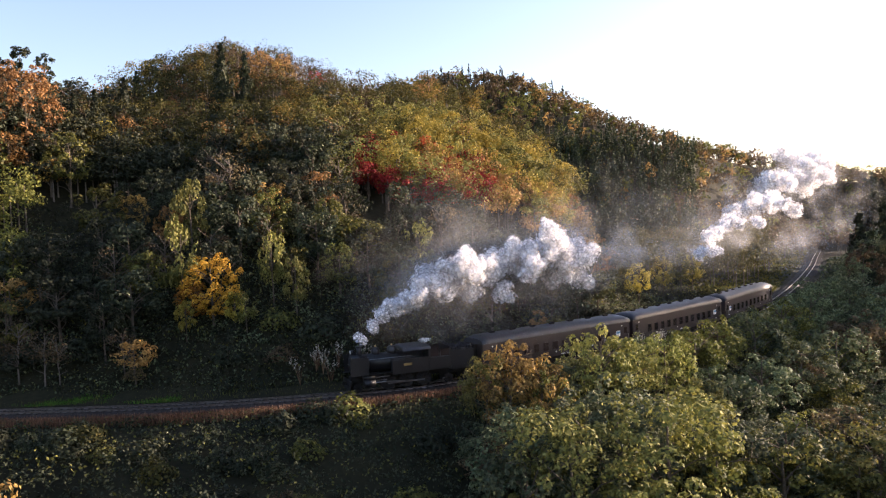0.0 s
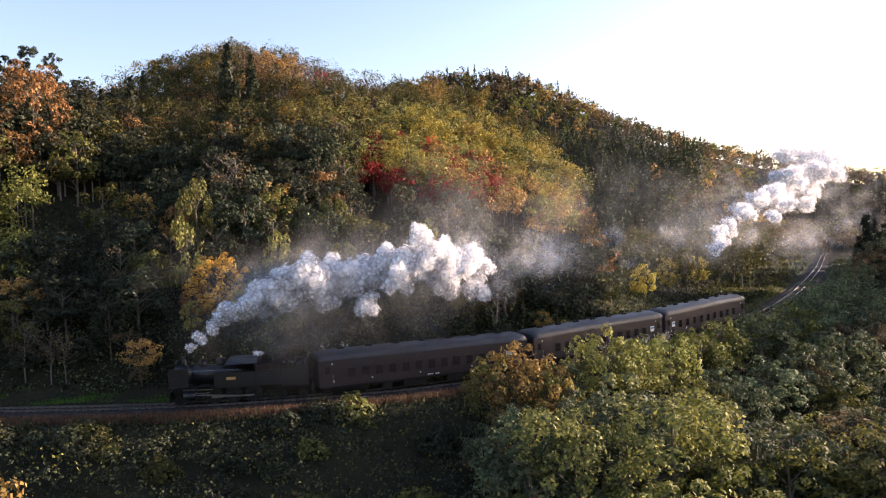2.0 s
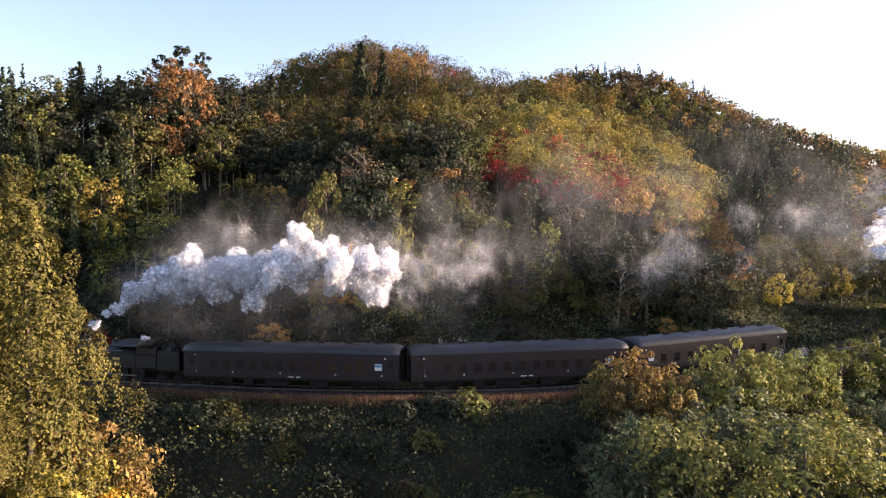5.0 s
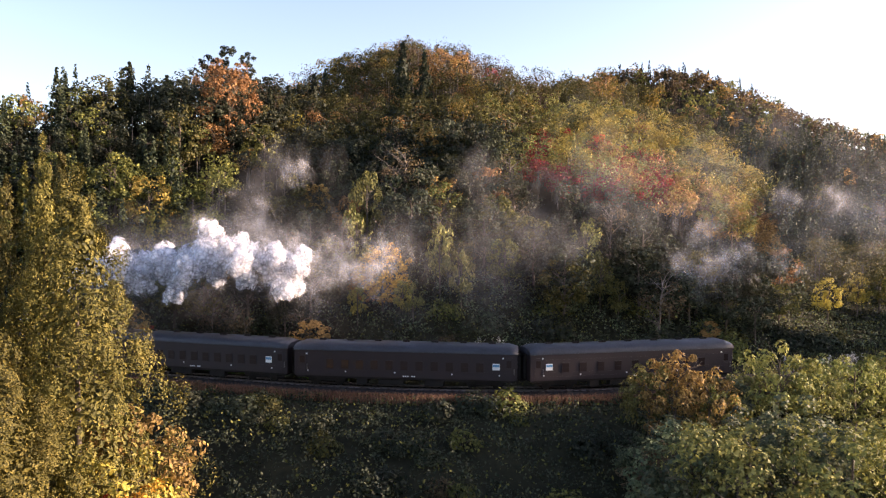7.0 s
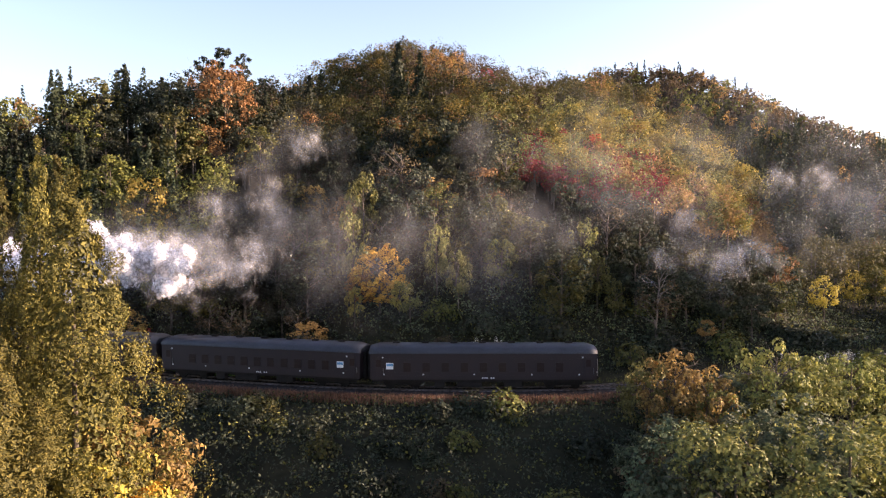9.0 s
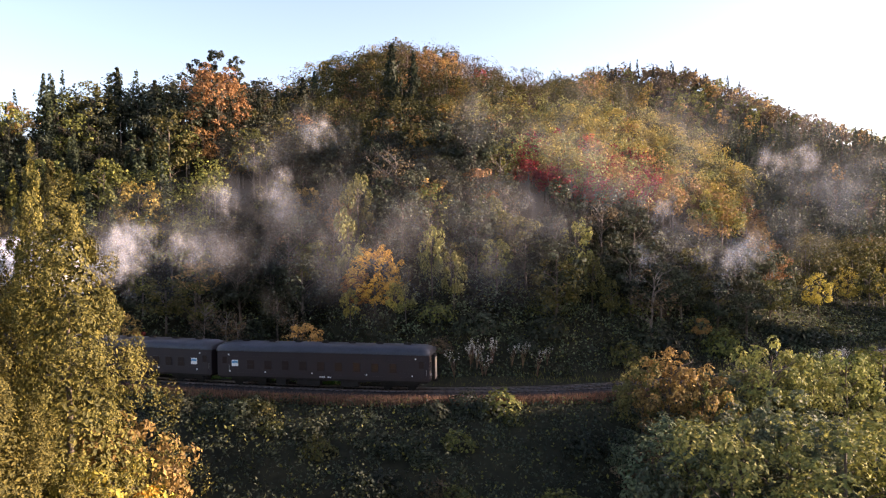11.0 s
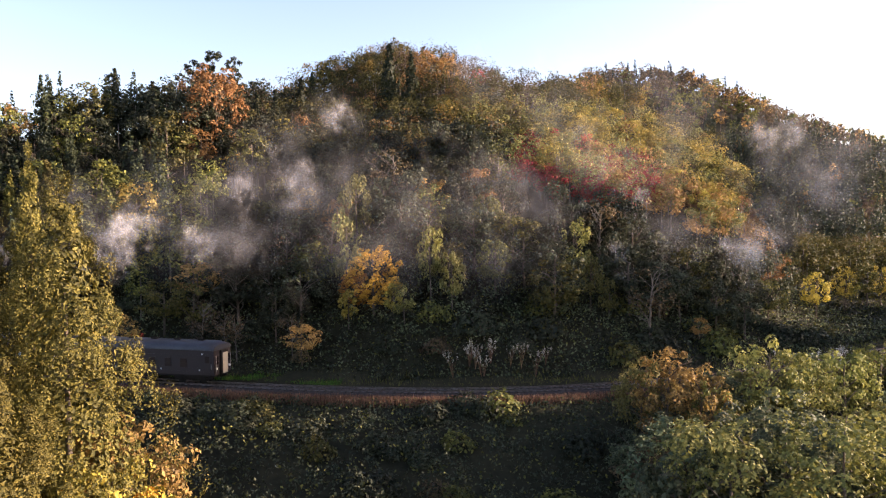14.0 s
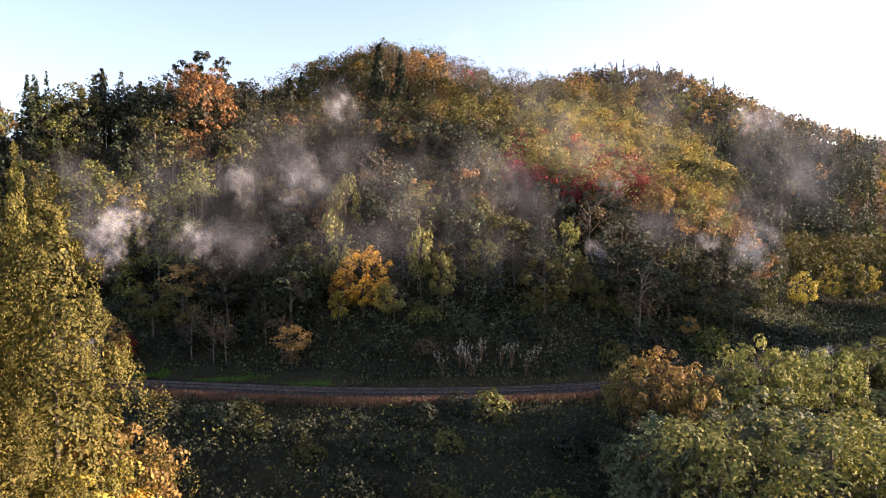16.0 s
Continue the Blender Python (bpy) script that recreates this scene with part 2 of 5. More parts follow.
# ---- terrain ----
# the near hill's crest: x / y, its distance ahead, its height
CREST = np.array([(-2.5, 70, 30), (-0.85, 95, 24), (-0.6, 100, 25), (-0.43, 115, 28.5), (-0.3, 130, 33), (-0.2, 160, 40), (-0.1, 190, 51), (-0.05, 200, 57),
                  (0.03, 195, 54), (0.1, 185, 47), (0.22, 170, 42.5), (0.28, 160, 36.5), (0.36, 145, 26.5), (0.42, 135, 17.5),
                  (0.47, 128, 7.5), (0.53, 125, 3.0), (0.62, 130, 1.5), (0.9, 300, 2.0), (2.5, 300, 2.0)])
FAR_CREST = np.array([(-1.5, 420, 40), (-0.6, 400, 40), (0.0, 380, 60), (0.15, 370, 80), (0.24, 360, 82), (0.32, 355, 80), (0.4, 345, 68), (0.47, 340, 59), (0.6, 330, 44),
                      (0.72, 330, 36), (0.8, 330, 31), (0.9, 330, 27), (1.1, 330, 24), (2.0, 330, 20)])


def smooth01(t):
    t = np.clip(t, 0, 1)
    return t * t * (3 - 2 * t)


def wave(x, y, s, seed=0.0):
    """Soft rolling noise out of a few sines."""
    return (np.sin(x * s + 1.3 * np.sin(y * s * 0.7 + seed) + seed) + np.sin(y * s * 1.13 + 1.7 * np.sin(x * s * 0.6 - seed)) + np.sin((x + y) * s * 0.71 + 2 * seed)) / 3


def ground(x, y):
    """Height of the ground at x, y (arrays)."""
    x, y = np.asarray(x, float), np.asarray(y, float)
    flat = np.stack([x.ravel(), y.ravel()], -1)
    best, side = np.full(len(flat), 1e9), np.zeros(len(flat))
    line = TRACK[::4]
    nrm = np.stack([-np.gradient(line[:, 1]), np.gradient(line[:, 0])], -1)
    nrm = unit(nrm)
    for lo in range(0, len(flat), 20000):
        p = flat[lo:lo + 20000]
        d2 = ((p[:, None] - line[None]) ** 2).sum(-1)
        k = d2.argmin(1)
        best[lo:lo + 20000] = np.sqrt(d2[np.arange(len(p)), k])
        side[lo:lo + 20000] = ((p - line[k]) * nrm[k]).sum(1)
    dist = best.reshape(x.shape)
    side = np.sign(side).reshape(x.shape)
    yy = np.maximum(y, 20.0)
    u = np.clip(x / yy, -2.5, 2.5)
    crest_y, crest_z = np.interp(u, CREST[:, 0], CREST[:, 1]), np.interp(u, CREST[:, 0], CREST[:, 2])
    foot = np.maximum(crest_y - np.maximum(crest_y * 0.3, 30), 0)
    climb = np.clip((dist - 4.5) / np.maximum(dist - 4.5 + np.maximum(crest_y - y, 0) * 0.95, 1.0), 0, 1)
    hill = crest_z * climb ** 0.9
    past = np.maximum(y - crest_y, 0)
    hill = np.where(past > 0, np.maximum(crest_z - 0.4 * past, np.minimum(crest_z, 4.0)), hill)
    hill = hill + np.minimum(hill * 0.12, 1.6) * wave(x, y, 0.11, 0.7)
    fy, fz = np.interp(u, FAR_CREST[:, 0], FAR_CREST[:, 1]), np.interp(u, FAR_CREST[:, 0], FAR_CREST[:, 2])
    far = fz * smooth01((y - (fy - 130)) / 130) - np.maximum(y - fy, 0) * 0.15
    far = far + 2.5 * wave(x, y, 0.045, 2.0) * smooth01((y - 230) / 60)
    far = far * smooth01((dist - 5) / 45)
    up = np.maximum(hill, far)
    down = -5.5 * smooth01((dist - 3.2) / 21) + 0.5 * wave(x, y, 0.21, 1.1) * smooth01((dist - 4) / 6)
    down = down + smooth01((x - 70) / 60) * 6.0 * smooth01((dist - 4) / 25)
    # an unseen ridge, added on the sun's side to keep the train in the shade
    ridge = np.interp(y, [40, 60, 70, 77, 82, 90, 99, 104, 109], [0, 0, 5, 21, 34, 40, 41, 24, 0]) * np.exp(-((x - 200) / 34) ** 2)
    out = np.where(side > 0, up, np.maximum(down, np.where(y > 160, far, down)))
    out = np.where(dist < 3.2, -0.45, out)
    out = np.where((dist >= 3.2) & (dist < 5.0), -0.45 * (5 - dist) / 1.8 + out * (dist - 3.2) / 1.8, out)
    return out + ridge * smooth01((dist - 6) / 30)


def spread(lo, hi, near_lo, near_hi, step, grow=1.25):
    mid = list(np.arange(near_lo, near_hi + step, step))
    out, s = [], step
    a = near_lo
    while a > lo:
        s *= grow
        a -= s
        out.insert(0, a)
    b, s = mid[-1], step
    while b < hi:
        s *= grow
        b += s
        mid.append(b)
    return np.array(out + mid)


gx, gy = spread(-3000, 3000, -130, 260, 2.6), spread(-3000, 3000, 30, 400, 2.6)
GX, GY = np.meshgrid(gx, gy)
GZ = ground(GX, GY)
idx = np.arange(GX.size).reshape(GX.shape)
terrain = new("ground", quick("ground", np.stack([GX, GY, GZ], -1).reshape(-1, 3),
                              np.stack([idx[:-1, :-1], idx[:-1, 1:], idx[1:, 1:], idx[1:, :-1]], -1).reshape(-1, 4), SOIL, True))
tagged(terrain, "dark leaf-littered soil of the wooded hills and valley", "ground", kind="structure")


def strip(name, offsets, s0, s1, step, material, parent=None):
    """A ribbon along the track whose cross-section is given as (across, height)."""
    s = np.arange(s0, s1, step)
    c, nrm = on_track(s), across(s)
    v = np.stack([np.concatenate([c + nrm * o, np.full((len(s), 1), h)], 1) for o, h in offsets], 1)
    k = len(offsets)
    i = np.arange(len(s) - 1)[:, None] * k + np.arange(k - 1)[None]
    f = np.stack([i, i + 1, i + k + 1, i + k], -1).reshape(-1, 4)
    ob = new(name, quick(name, v.reshape(-1, 3), f, material))
    ob.parent = parent
    return ob


track = tagged(new("railway_track"), "single-track railway on grey ballast curving round the hill", "railway track", kind="structure")
END = ALONG[-1] - 1
strip("ballast", [(-2.4, -0.55), (-1.5, -0.17), (1.5, -0.17), (2.4, -0.55)], 1, END, 0.8, BALLAST, track)
for side in (-0.57, 0.57):
    strip("rail", [(side - 0.06, -0.16), (side - 0.035, -0.12), (side - 0.035, 0), (side + 0.035, 0), (side + 0.035, -0.12), (side + 0.06, -0.16)], 1, END, 0.8, RAIL, track)


def sleepers():
    bm = box(0.2, 2.1, 0.14, bevel=0.015)
    first = part("sleeper", bm, SLEEPER, track)
    s_all = np.arange(60, 240, 0.62)
    k = 0
    for s in s_all:
        c, d = on_track(s), across(s)
        ob = first if k == 0 else new("sleeper", first.data)
        ob.parent = track
        ob.matrix_basis = Matrix.Translation((c[0], c[1], -0.19)) @ Matrix.Rotation(math.atan2(d[1], d[0]) - math.pi / 2, 4, "Z")
        k += 1

# ---- vegetation ----
RNG = np.random.default_rng(7)


def height(x, y):
    return float(ground(np.array([x]), np.array([y]))[0])


def crown_points(rng, n, rx, rz, clumps, base=0.0, shell=0.55, full=False):
    """Leaf places of an uneven crown made of rounded clumps, and the way each leaf faces; its middle is rz above base."""
    d = unit(rng.normal(size=(clumps, 3)))
    r = rng.uniform(shell, 1.0, (clumps, 1)) ** 0.7
    c = d * r * np.array([rx, rx, rz])
    if not full:
        c[:, 2] = np.where(c[:, 2] < -0.55 * rz, c[:, 2] * 0.6, c[:, 2])
    which = rng.integers(0, clumps, n)
    size = (rng.uniform(0.8, 1.5, clumps) * 1.25 / math.sqrt(clumps))[which][:, None]
    facing = unit(rng.normal(size=(n, 3)) + np.array([0, 0, 0.55]))
    p = c[which] + facing * rng.uniform(0.45, 1.0, (n, 1)) ** 0.5 * size * np.array([rx, rx, rz * 0.8])
    out = unit(facing + 0.45 * unit(c[which]))
    p[:, 2] += base + rz
    return p, out


def trunk_mesh(rng, h, r, limbs, spread_r, name, material, lean=0.4, sides=6):
    """A tapered trunk with limbs that fork."""
    n = 7
    bend = np.cumsum(rng.normal(0, lean * 0.12, (n, 2)), 0)
    path = np.stack([bend[:, 0], bend[:, 1], np.linspace(-0.5, h, n)], 1)
    pieces = [tube(path, np.linspace(r, r * 0.25, n), sides)]
    for k in range(limbs):
        t = rng.uniform(0.3, 0.92)
        start = np.array([np.interp(t, np.linspace(0, 1, n), path[:, i]) for i in range(3)])
        a = rng.uniform(0, 2 * np.pi)
        reach = spread_r * rng.uniform(0.55, 1.0)
        tip = start + np.array([math.cos(a) * reach, math.sin(a) * reach, reach * rng.uniform(0.4, 1.0)])
        mid = (start + tip) / 2 + np.array([0, 0, reach * 0.14]) + rng.normal(0, 0.1, 3)
        pieces.append(tube([start, mid, tip], [r * 0.34, r * 0.22, r * 0.08], 4))
        for j in range(2):
            twig = tip + np.array([rng.normal(0, reach * 0.3), rng.normal(0, reach * 0.3), reach * rng.uniform(0.1, 0.5)])
            pieces.append(tube([mid * 0.4 + tip * 0.6, twig], [r * 0.12, r * 0.03], 3))
    return quick(name, *joined(pieces), material, True)


def broadleaf(seed, n=1500, rx=2.6, rz=2.9, h=7.2, clumps=34, leaf=0.34, hang=0.3, full=False):
    rng = np.random.default_rng(seed)
    p, out = crown_points(rng, n, rx, rz, clumps, h - 2 * rz, 0.45 if full else 0.55, full)
    v, f = leaf_quads(p, leaf, rng, hang=hang, out=out)
    return quick("crown", v, f, OLIVE), trunk_mesh(rng, h * 0.8, 0.16, 9, rx * 0.8, "trunk", BARK)


def sparse_tree(seed, n=420):
    rng = np.random.default_rng(seed)
    p, out = crown_points(rng, n, 2.2, 2.6, 26, 2.6)
    v, f = leaf_quads(p, 0.28, rng, out=out)
    return quick("crown", v, f, BROWN), trunk_mesh(rng, 7.2, 0.13, 18, 2.3, "trunk", PALE_BARK, 0.7)


def cedar(seed, h=16.0, r=2.7, n=2200, leaf=0.46, bare=0.12, per=22, tuft=0.15, curve=0.8):
    """A Japanese cedar: a pointed cone of drooping tufts whose tips turn up, round a dark heart."""
    rng = np.random.default_rng(seed)
    tufts = max(60, n // per)
    t = rng.uniform(0.0, 1, tufts) ** 0.7                 # 0 at the tip, 1 at the skirt
    a = rng.uniform(0, 2 * np.pi, tufts)
    lobe = 1 + 0.10 * np.sin(3 * a + 9 * t + seed) + 0.09 * np.sin(5 * a - 21 * t)
    rad = r * (0.02 + 0.98 * np.minimum(t, 0.8) ** curve) * rng.uniform(0.78, 1.06, tufts) * lobe
    z = h * (1 - t * (1 - bare))
    c = np.stack([np.cos(a) * rad, np.sin(a) * rad, z - 0.2 * rad], 1)
    away = np.stack([np.cos(a), np.sin(a), 0 * a + 0.25], 1)
    which = rng.integers(0, tufts, n)
    s = (tuft * (0.45 + 0.75 * t[which]) * rng.uniform(0.7, 1.25, tufts)[which])[:, None] * r
    facing = unit(rng.normal(size=(n, 3)) + 0.5 * away[which])
    p = c[which] + facing * rng.uniform(0.3, 1, (n, 1)) ** 0.5 * s * np.array([0.85, 0.85, 1.55])
    out = unit(facing + 0.5 * away[which])
    m = n // 4
    ti, ai = rng.uniform(0.02, 1, m) ** 0.7, rng.uniform(0, 6.283, m)
    ri = r * 0.72 * np.minimum(ti, 0.8) ** curve * rng.uniform(0.6, 1, m)
    heart = np.stack([np.cos(ai) * ri, np.sin(ai) * ri, h * (1 - ti * (1 - bare)) - 0.25 * ri], 1)
    heart_out = np.stack([np.cos(ai), np.sin(ai), 0 * ai + 0.2], 1)
    v, f = leaf_quads(np.concatenate([p, heart]), np.r_[np.full(n, leaf), np.full(m, leaf * 2.0)], rng, up=0.2, slim=0.5, hang=-0.9, out=np.concatenate([out, heart_out]))
    return quick("crown", v, f, SUNLIT_NEEDLE), trunk_mesh(rng, h * 0.75, 0.008 * h + 0.06, 0, 1, "trunk", BARK, 0.1)


def umbrella_pine(seed, h=14.0):
    """An old pine: a bare stem under a few domed pads of needles."""
    rng = np.random.default_rng(seed)
    ps, outs = [], []
    for k in range(3):
        p, out = crown_points(rng, 800 - 150 * k, 1.7 - 0.2 * k, 1.35 - 0.25 * k, 24, h - 2.8 - 2.0 * k, 0.5, True)
        a = rng.uniform(0, 6.283)
        p[:, :2] += np.array([math.cos(a), math.sin(a)]) * (1.0 if k else 0)
        ps.append(p)
        outs.append(out)
    v, f = leaf_quads(np.concatenate(ps), 0.36, rng, out=np.concatenate(outs))
    return quick("crown", v, f, DARK_NEEDLE), trunk_mesh(rng, h * 0.93, 0.2, 8, 1.6, "trunk", BARK, 0.3)


def plant(kind, pair, x, y, scale, material, label, category="tree", turn=None, z=None, wide=1.0, group=""):
    """One tree as a thing: trunk and crown under an empty at its foot."""
    root = new(kind)
    zz = height(x, y) if z is None else z
    root.matrix_basis = Matrix.Translation((x, y, zz - 0.1)) @ Matrix.Rotation(RNG.uniform(0, 6.28) if turn is None else turn, 4, "Z") @ Matrix.Diagonal((scale * wide, scale * wide, scale, 1))
    for name, me in (("trunk", pair[1]), ("crown", pair[0])):
        ob = new(name, me)
        ob.parent = root
        if name == "crown":
            ob.material_slots[0].link = "OBJECT"
            ob.material_slots[0].material = material
    return tagged(root, label, category, group)


BROAD = [broadleaf(s, 1500, 2.6, rz, h, c, 0.33) for s, rz, h, c in ((1, 2.9, 7.2, 42), (2, 2.5, 6.8, 34), (3, 3.2, 8.2, 48), (4, 2.3, 6.0, 30))]
DROOP = [broadleaf(s, 1500, 2.2, 3.3, 7.4, 34, 0.33, 1.4) for s in (11, 12, 13)]
DOME = [broadleaf(14, 5200, 3.0, 3.3, 7.4, 120, 0.21, 0.3, True)]
PINE = [umbrella_pine(s) for s in (41, 42, 43)]
SPARSE = [sparse_tree(s) for s in (21, 22, 23)]
CEDAR = [cedar(s) for s in (31, 32, 33)]
LOOKS = {
    "green": (SHADED_GREEN, "ivy_covered_tree", "green broadleaf tree hung with creepers, darkened as in the slope's shade", "tree"),
    "olive": (OLIVE, "broadleaf_tree", "olive green broadleaf tree turning yellow in autumn", "tree"),
    "lime": (SUNLIT_GREEN, "lime_tree", "broadleaf tree hung with creepers, sunlight put into its yellow-green leaf colour", "tree"),
    "yellow": (YELLOW, "yellow_tree", "broadleaf tree with bright yellow autumn leaves", "tree"),
    "gold": (GOLD, "golden_maple", "maple with glowing golden orange autumn leaves", "maple"),
    "orange": (ORANGE, "orange_tree", "broadleaf tree with rusty orange autumn leaves", "tree"),
    "red": (RED, "red_maple", "small maple with scarlet autumn leaves", "maple"),
    "brown": (BROWN, "bare_tree", "nearly bare tree with pale branches and few brown leaves", "tree"),
    "big_orange": (ORANGE, "great_orange_tree", "great round broadleaf tree in full rusty orange leaf on the ridge", "tree"),
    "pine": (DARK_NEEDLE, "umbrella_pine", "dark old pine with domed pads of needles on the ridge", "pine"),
    "cedar": (SUNLIT_NEEDLE, "cedar_tree", "tall pointed cedar with needles coloured olive as if sunlit", "cedar"),
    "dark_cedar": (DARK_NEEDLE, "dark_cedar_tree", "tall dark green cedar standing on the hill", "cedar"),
}


def grow(look_name, x, y, scale=1.0, wide=1.0, z=None, droop=False):
    m, kind, label, cat = LOOKS[look_name]
    stock = DOME if look_name in ("big_orange", "gold") else PINE if look_name == "pine" else CEDAR if "cedar" in look_name else SPARSE if look_name == "brown" else DROOP if droop else BROAD
    return plant(kind, stock[int(RNG.integers(len(stock)))], x, y, scale, m, label, cat, None, z, wide)


# trees that stand out: look, x / y, distance ahead, scale, width
HEROES = [
    ("gold", -0.085, 77.5, 1.0, 1.05), ("gold", -0.112, 78.5, 0.62, 1.0), ("lime", -0.122, 80.5, 1.4, 0.6), ("lime", -0.107, 88.0, 1.5, 0.65), ("lime", -0.008, 78.5, 1.2, 0.55), ("lime", 0.02, 76.5, 0.95, 0.7), ("yellow", -0.06, 76.0, 0.62, 0.8), ("yellow", -0.12, 76.0, 0.6, 0.8), ("lime", -0.045, 75.5, 0.62, 0.9),
    ("lime", 0.21, 79.5, 0.95, 0.7), ("lime", 0.235, 78.5, 0.65, 0.8), ("lime", 0.19, 84.0, 1.15, 0.7), ("olive", 0.08, 80.0, 0.9, 1.0), ("green", 0.05, 84.0, 1.1, 1.2), ("green", 0.12, 82.0, 1.0, 1.3), ("green", -0.05, 86.0, 1.2, 1.2), ("brown", -0.29, 74.0, 0.72, 1.0), ("brown", -0.275, 73.5, 0.66, 0.9), ("brown", -0.32, 75.0, 0.75, 1.0),
    ("orange", -0.185, 72.0, 0.62, 1.1), ("brown", -0.2, 73.0, 0.6, 1.0), ("orange", -0.43, 76.0, 0.7, 1.1), ("red", -0.45, 74.0, 0.6, 1.0), ("red", -0.41, 76.0, 0.5, 1.0),
    ("big_orange", -0.2975, 114.0, 2.0, 0.9), ("orange", -0.318, 109.0, 0.85, 1.1), ("orange", -0.272, 109.0, 0.8, 1.0), ("yellow", -0.205, 121.0, 0.95, 1.0), ("yellow", -0.235, 120.0, 0.9, 0.8),
    ("yellow", -0.405, 92.0, 1.35, 0.9), ("yellow", -0.395, 88.0, 1.0, 0.9), ("olive", -0.45, 95.0, 1.4, 1.0), ("olive", -0.36, 104.0, 1.4, 1.0), ("olive", -0.25, 108.0, 1.2, 1.0),
    ("orange", -0.022, 170.0, 0.9, 1.1), ("orange", -0.007, 160.0, 1.2, 1.0), ("orange", 0.018, 160.0, 1.15, 1.0), ("brown", 0.035, 158.0, 1.2, 1.0),
    ("yellow", -0.09, 172.0, 1.1, 0.8), ("yellow", -0.14, 178.0, 1.1, 1.2), ("red", 0.06, 178.0, 0.9, 1.0), ("yellow", 0.01, 178.0, 0.8, 1.0),
    ("red", 0.205, 122.0, 0.85, 1.0), ("red", 0.15, 118.0, 0.8, 1.0), ("red", 0.125, 112.0, 0.75, 1.0), ("red", 0.265, 122.0, 0.8, 1.0), ("orange", 0.28, 118.0, 0.8, 1.0), ("orange", 0.33, 116.0, 1.1, 0.9), ("orange", 0.31, 112.0, 1.0, 1.0),
    ("gold", 0.385, 116.0, 0.8, 0.9), ("yellow", 0.36, 112.0, 0.9, 0.8), ("gold", 0.365, 108.0, 0.55, 0.9), ("orange", 0.42, 120.0, 0.8, 0.9), ("orange", 0.435, 121.0, 0.7, 0.9), ("gold", 0.23, 121.0, 0.6, 1.0),
    ("yellow", 0.2, 132.0, 1.2, 1.0), ("yellow", 0.24, 138.0, 1.3, 1.0), ("yellow", 0.27, 135.0, 1.25, 1.0), ("yellow", 0.3, 130.0, 1.2, 1.0), ("olive", 0.33, 130.0, 1.3, 1.0), ("olive", 0.35, 126.0, 1.2, 1.0), ("olive", 0.38, 128.0, 1.2, 1.0), ("yellow", 0.4, 124.0, 1.1, 1.0),
    ("yellow", 0.52, 98.0, 0.9, 0.8), ("olive", 0.485, 105.0, 1.0, 0.9), ("yellow", 0.56, 106.0, 0.8, 0.9), ("olive", 0.59, 112.0, 1.0, 0.9), ("yellow", 0.61, 115.0, 0.9, 0.8), ("orange", 0.36, 78.0, 0.45, 0.9), ("olive", 0.64, 124.0, 1.0, 0.9),
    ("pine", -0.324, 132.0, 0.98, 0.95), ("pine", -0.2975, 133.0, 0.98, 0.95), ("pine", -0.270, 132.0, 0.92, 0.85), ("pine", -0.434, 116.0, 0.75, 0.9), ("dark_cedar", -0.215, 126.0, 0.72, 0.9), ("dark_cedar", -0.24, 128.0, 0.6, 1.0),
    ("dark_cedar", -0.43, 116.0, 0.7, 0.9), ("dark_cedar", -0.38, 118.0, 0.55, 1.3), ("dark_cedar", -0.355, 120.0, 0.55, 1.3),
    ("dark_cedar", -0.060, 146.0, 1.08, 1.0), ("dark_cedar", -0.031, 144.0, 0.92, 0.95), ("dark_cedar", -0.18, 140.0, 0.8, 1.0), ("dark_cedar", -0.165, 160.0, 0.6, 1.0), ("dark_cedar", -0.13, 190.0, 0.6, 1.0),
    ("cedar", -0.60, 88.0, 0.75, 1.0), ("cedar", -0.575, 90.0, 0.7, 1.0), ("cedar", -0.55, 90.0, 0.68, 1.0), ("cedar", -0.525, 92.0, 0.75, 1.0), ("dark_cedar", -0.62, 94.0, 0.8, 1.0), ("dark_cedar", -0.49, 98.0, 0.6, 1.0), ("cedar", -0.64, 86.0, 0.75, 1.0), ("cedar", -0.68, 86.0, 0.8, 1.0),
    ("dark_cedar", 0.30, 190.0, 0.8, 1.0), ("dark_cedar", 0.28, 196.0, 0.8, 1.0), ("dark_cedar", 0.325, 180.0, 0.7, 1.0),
]
for look_name, u, y, sc, wd in HEROES:
    grow(look_name, u * y, y, sc, wd, None, look_name in ("olive", "yellow", "lime", "green") and y < 92)

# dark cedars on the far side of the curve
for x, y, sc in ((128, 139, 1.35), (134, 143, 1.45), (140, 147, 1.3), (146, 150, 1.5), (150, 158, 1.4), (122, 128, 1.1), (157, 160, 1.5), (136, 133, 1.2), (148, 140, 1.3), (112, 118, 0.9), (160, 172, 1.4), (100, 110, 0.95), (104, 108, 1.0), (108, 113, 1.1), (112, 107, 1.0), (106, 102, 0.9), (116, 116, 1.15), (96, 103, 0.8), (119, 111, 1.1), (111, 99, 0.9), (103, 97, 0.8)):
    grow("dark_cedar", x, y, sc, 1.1)

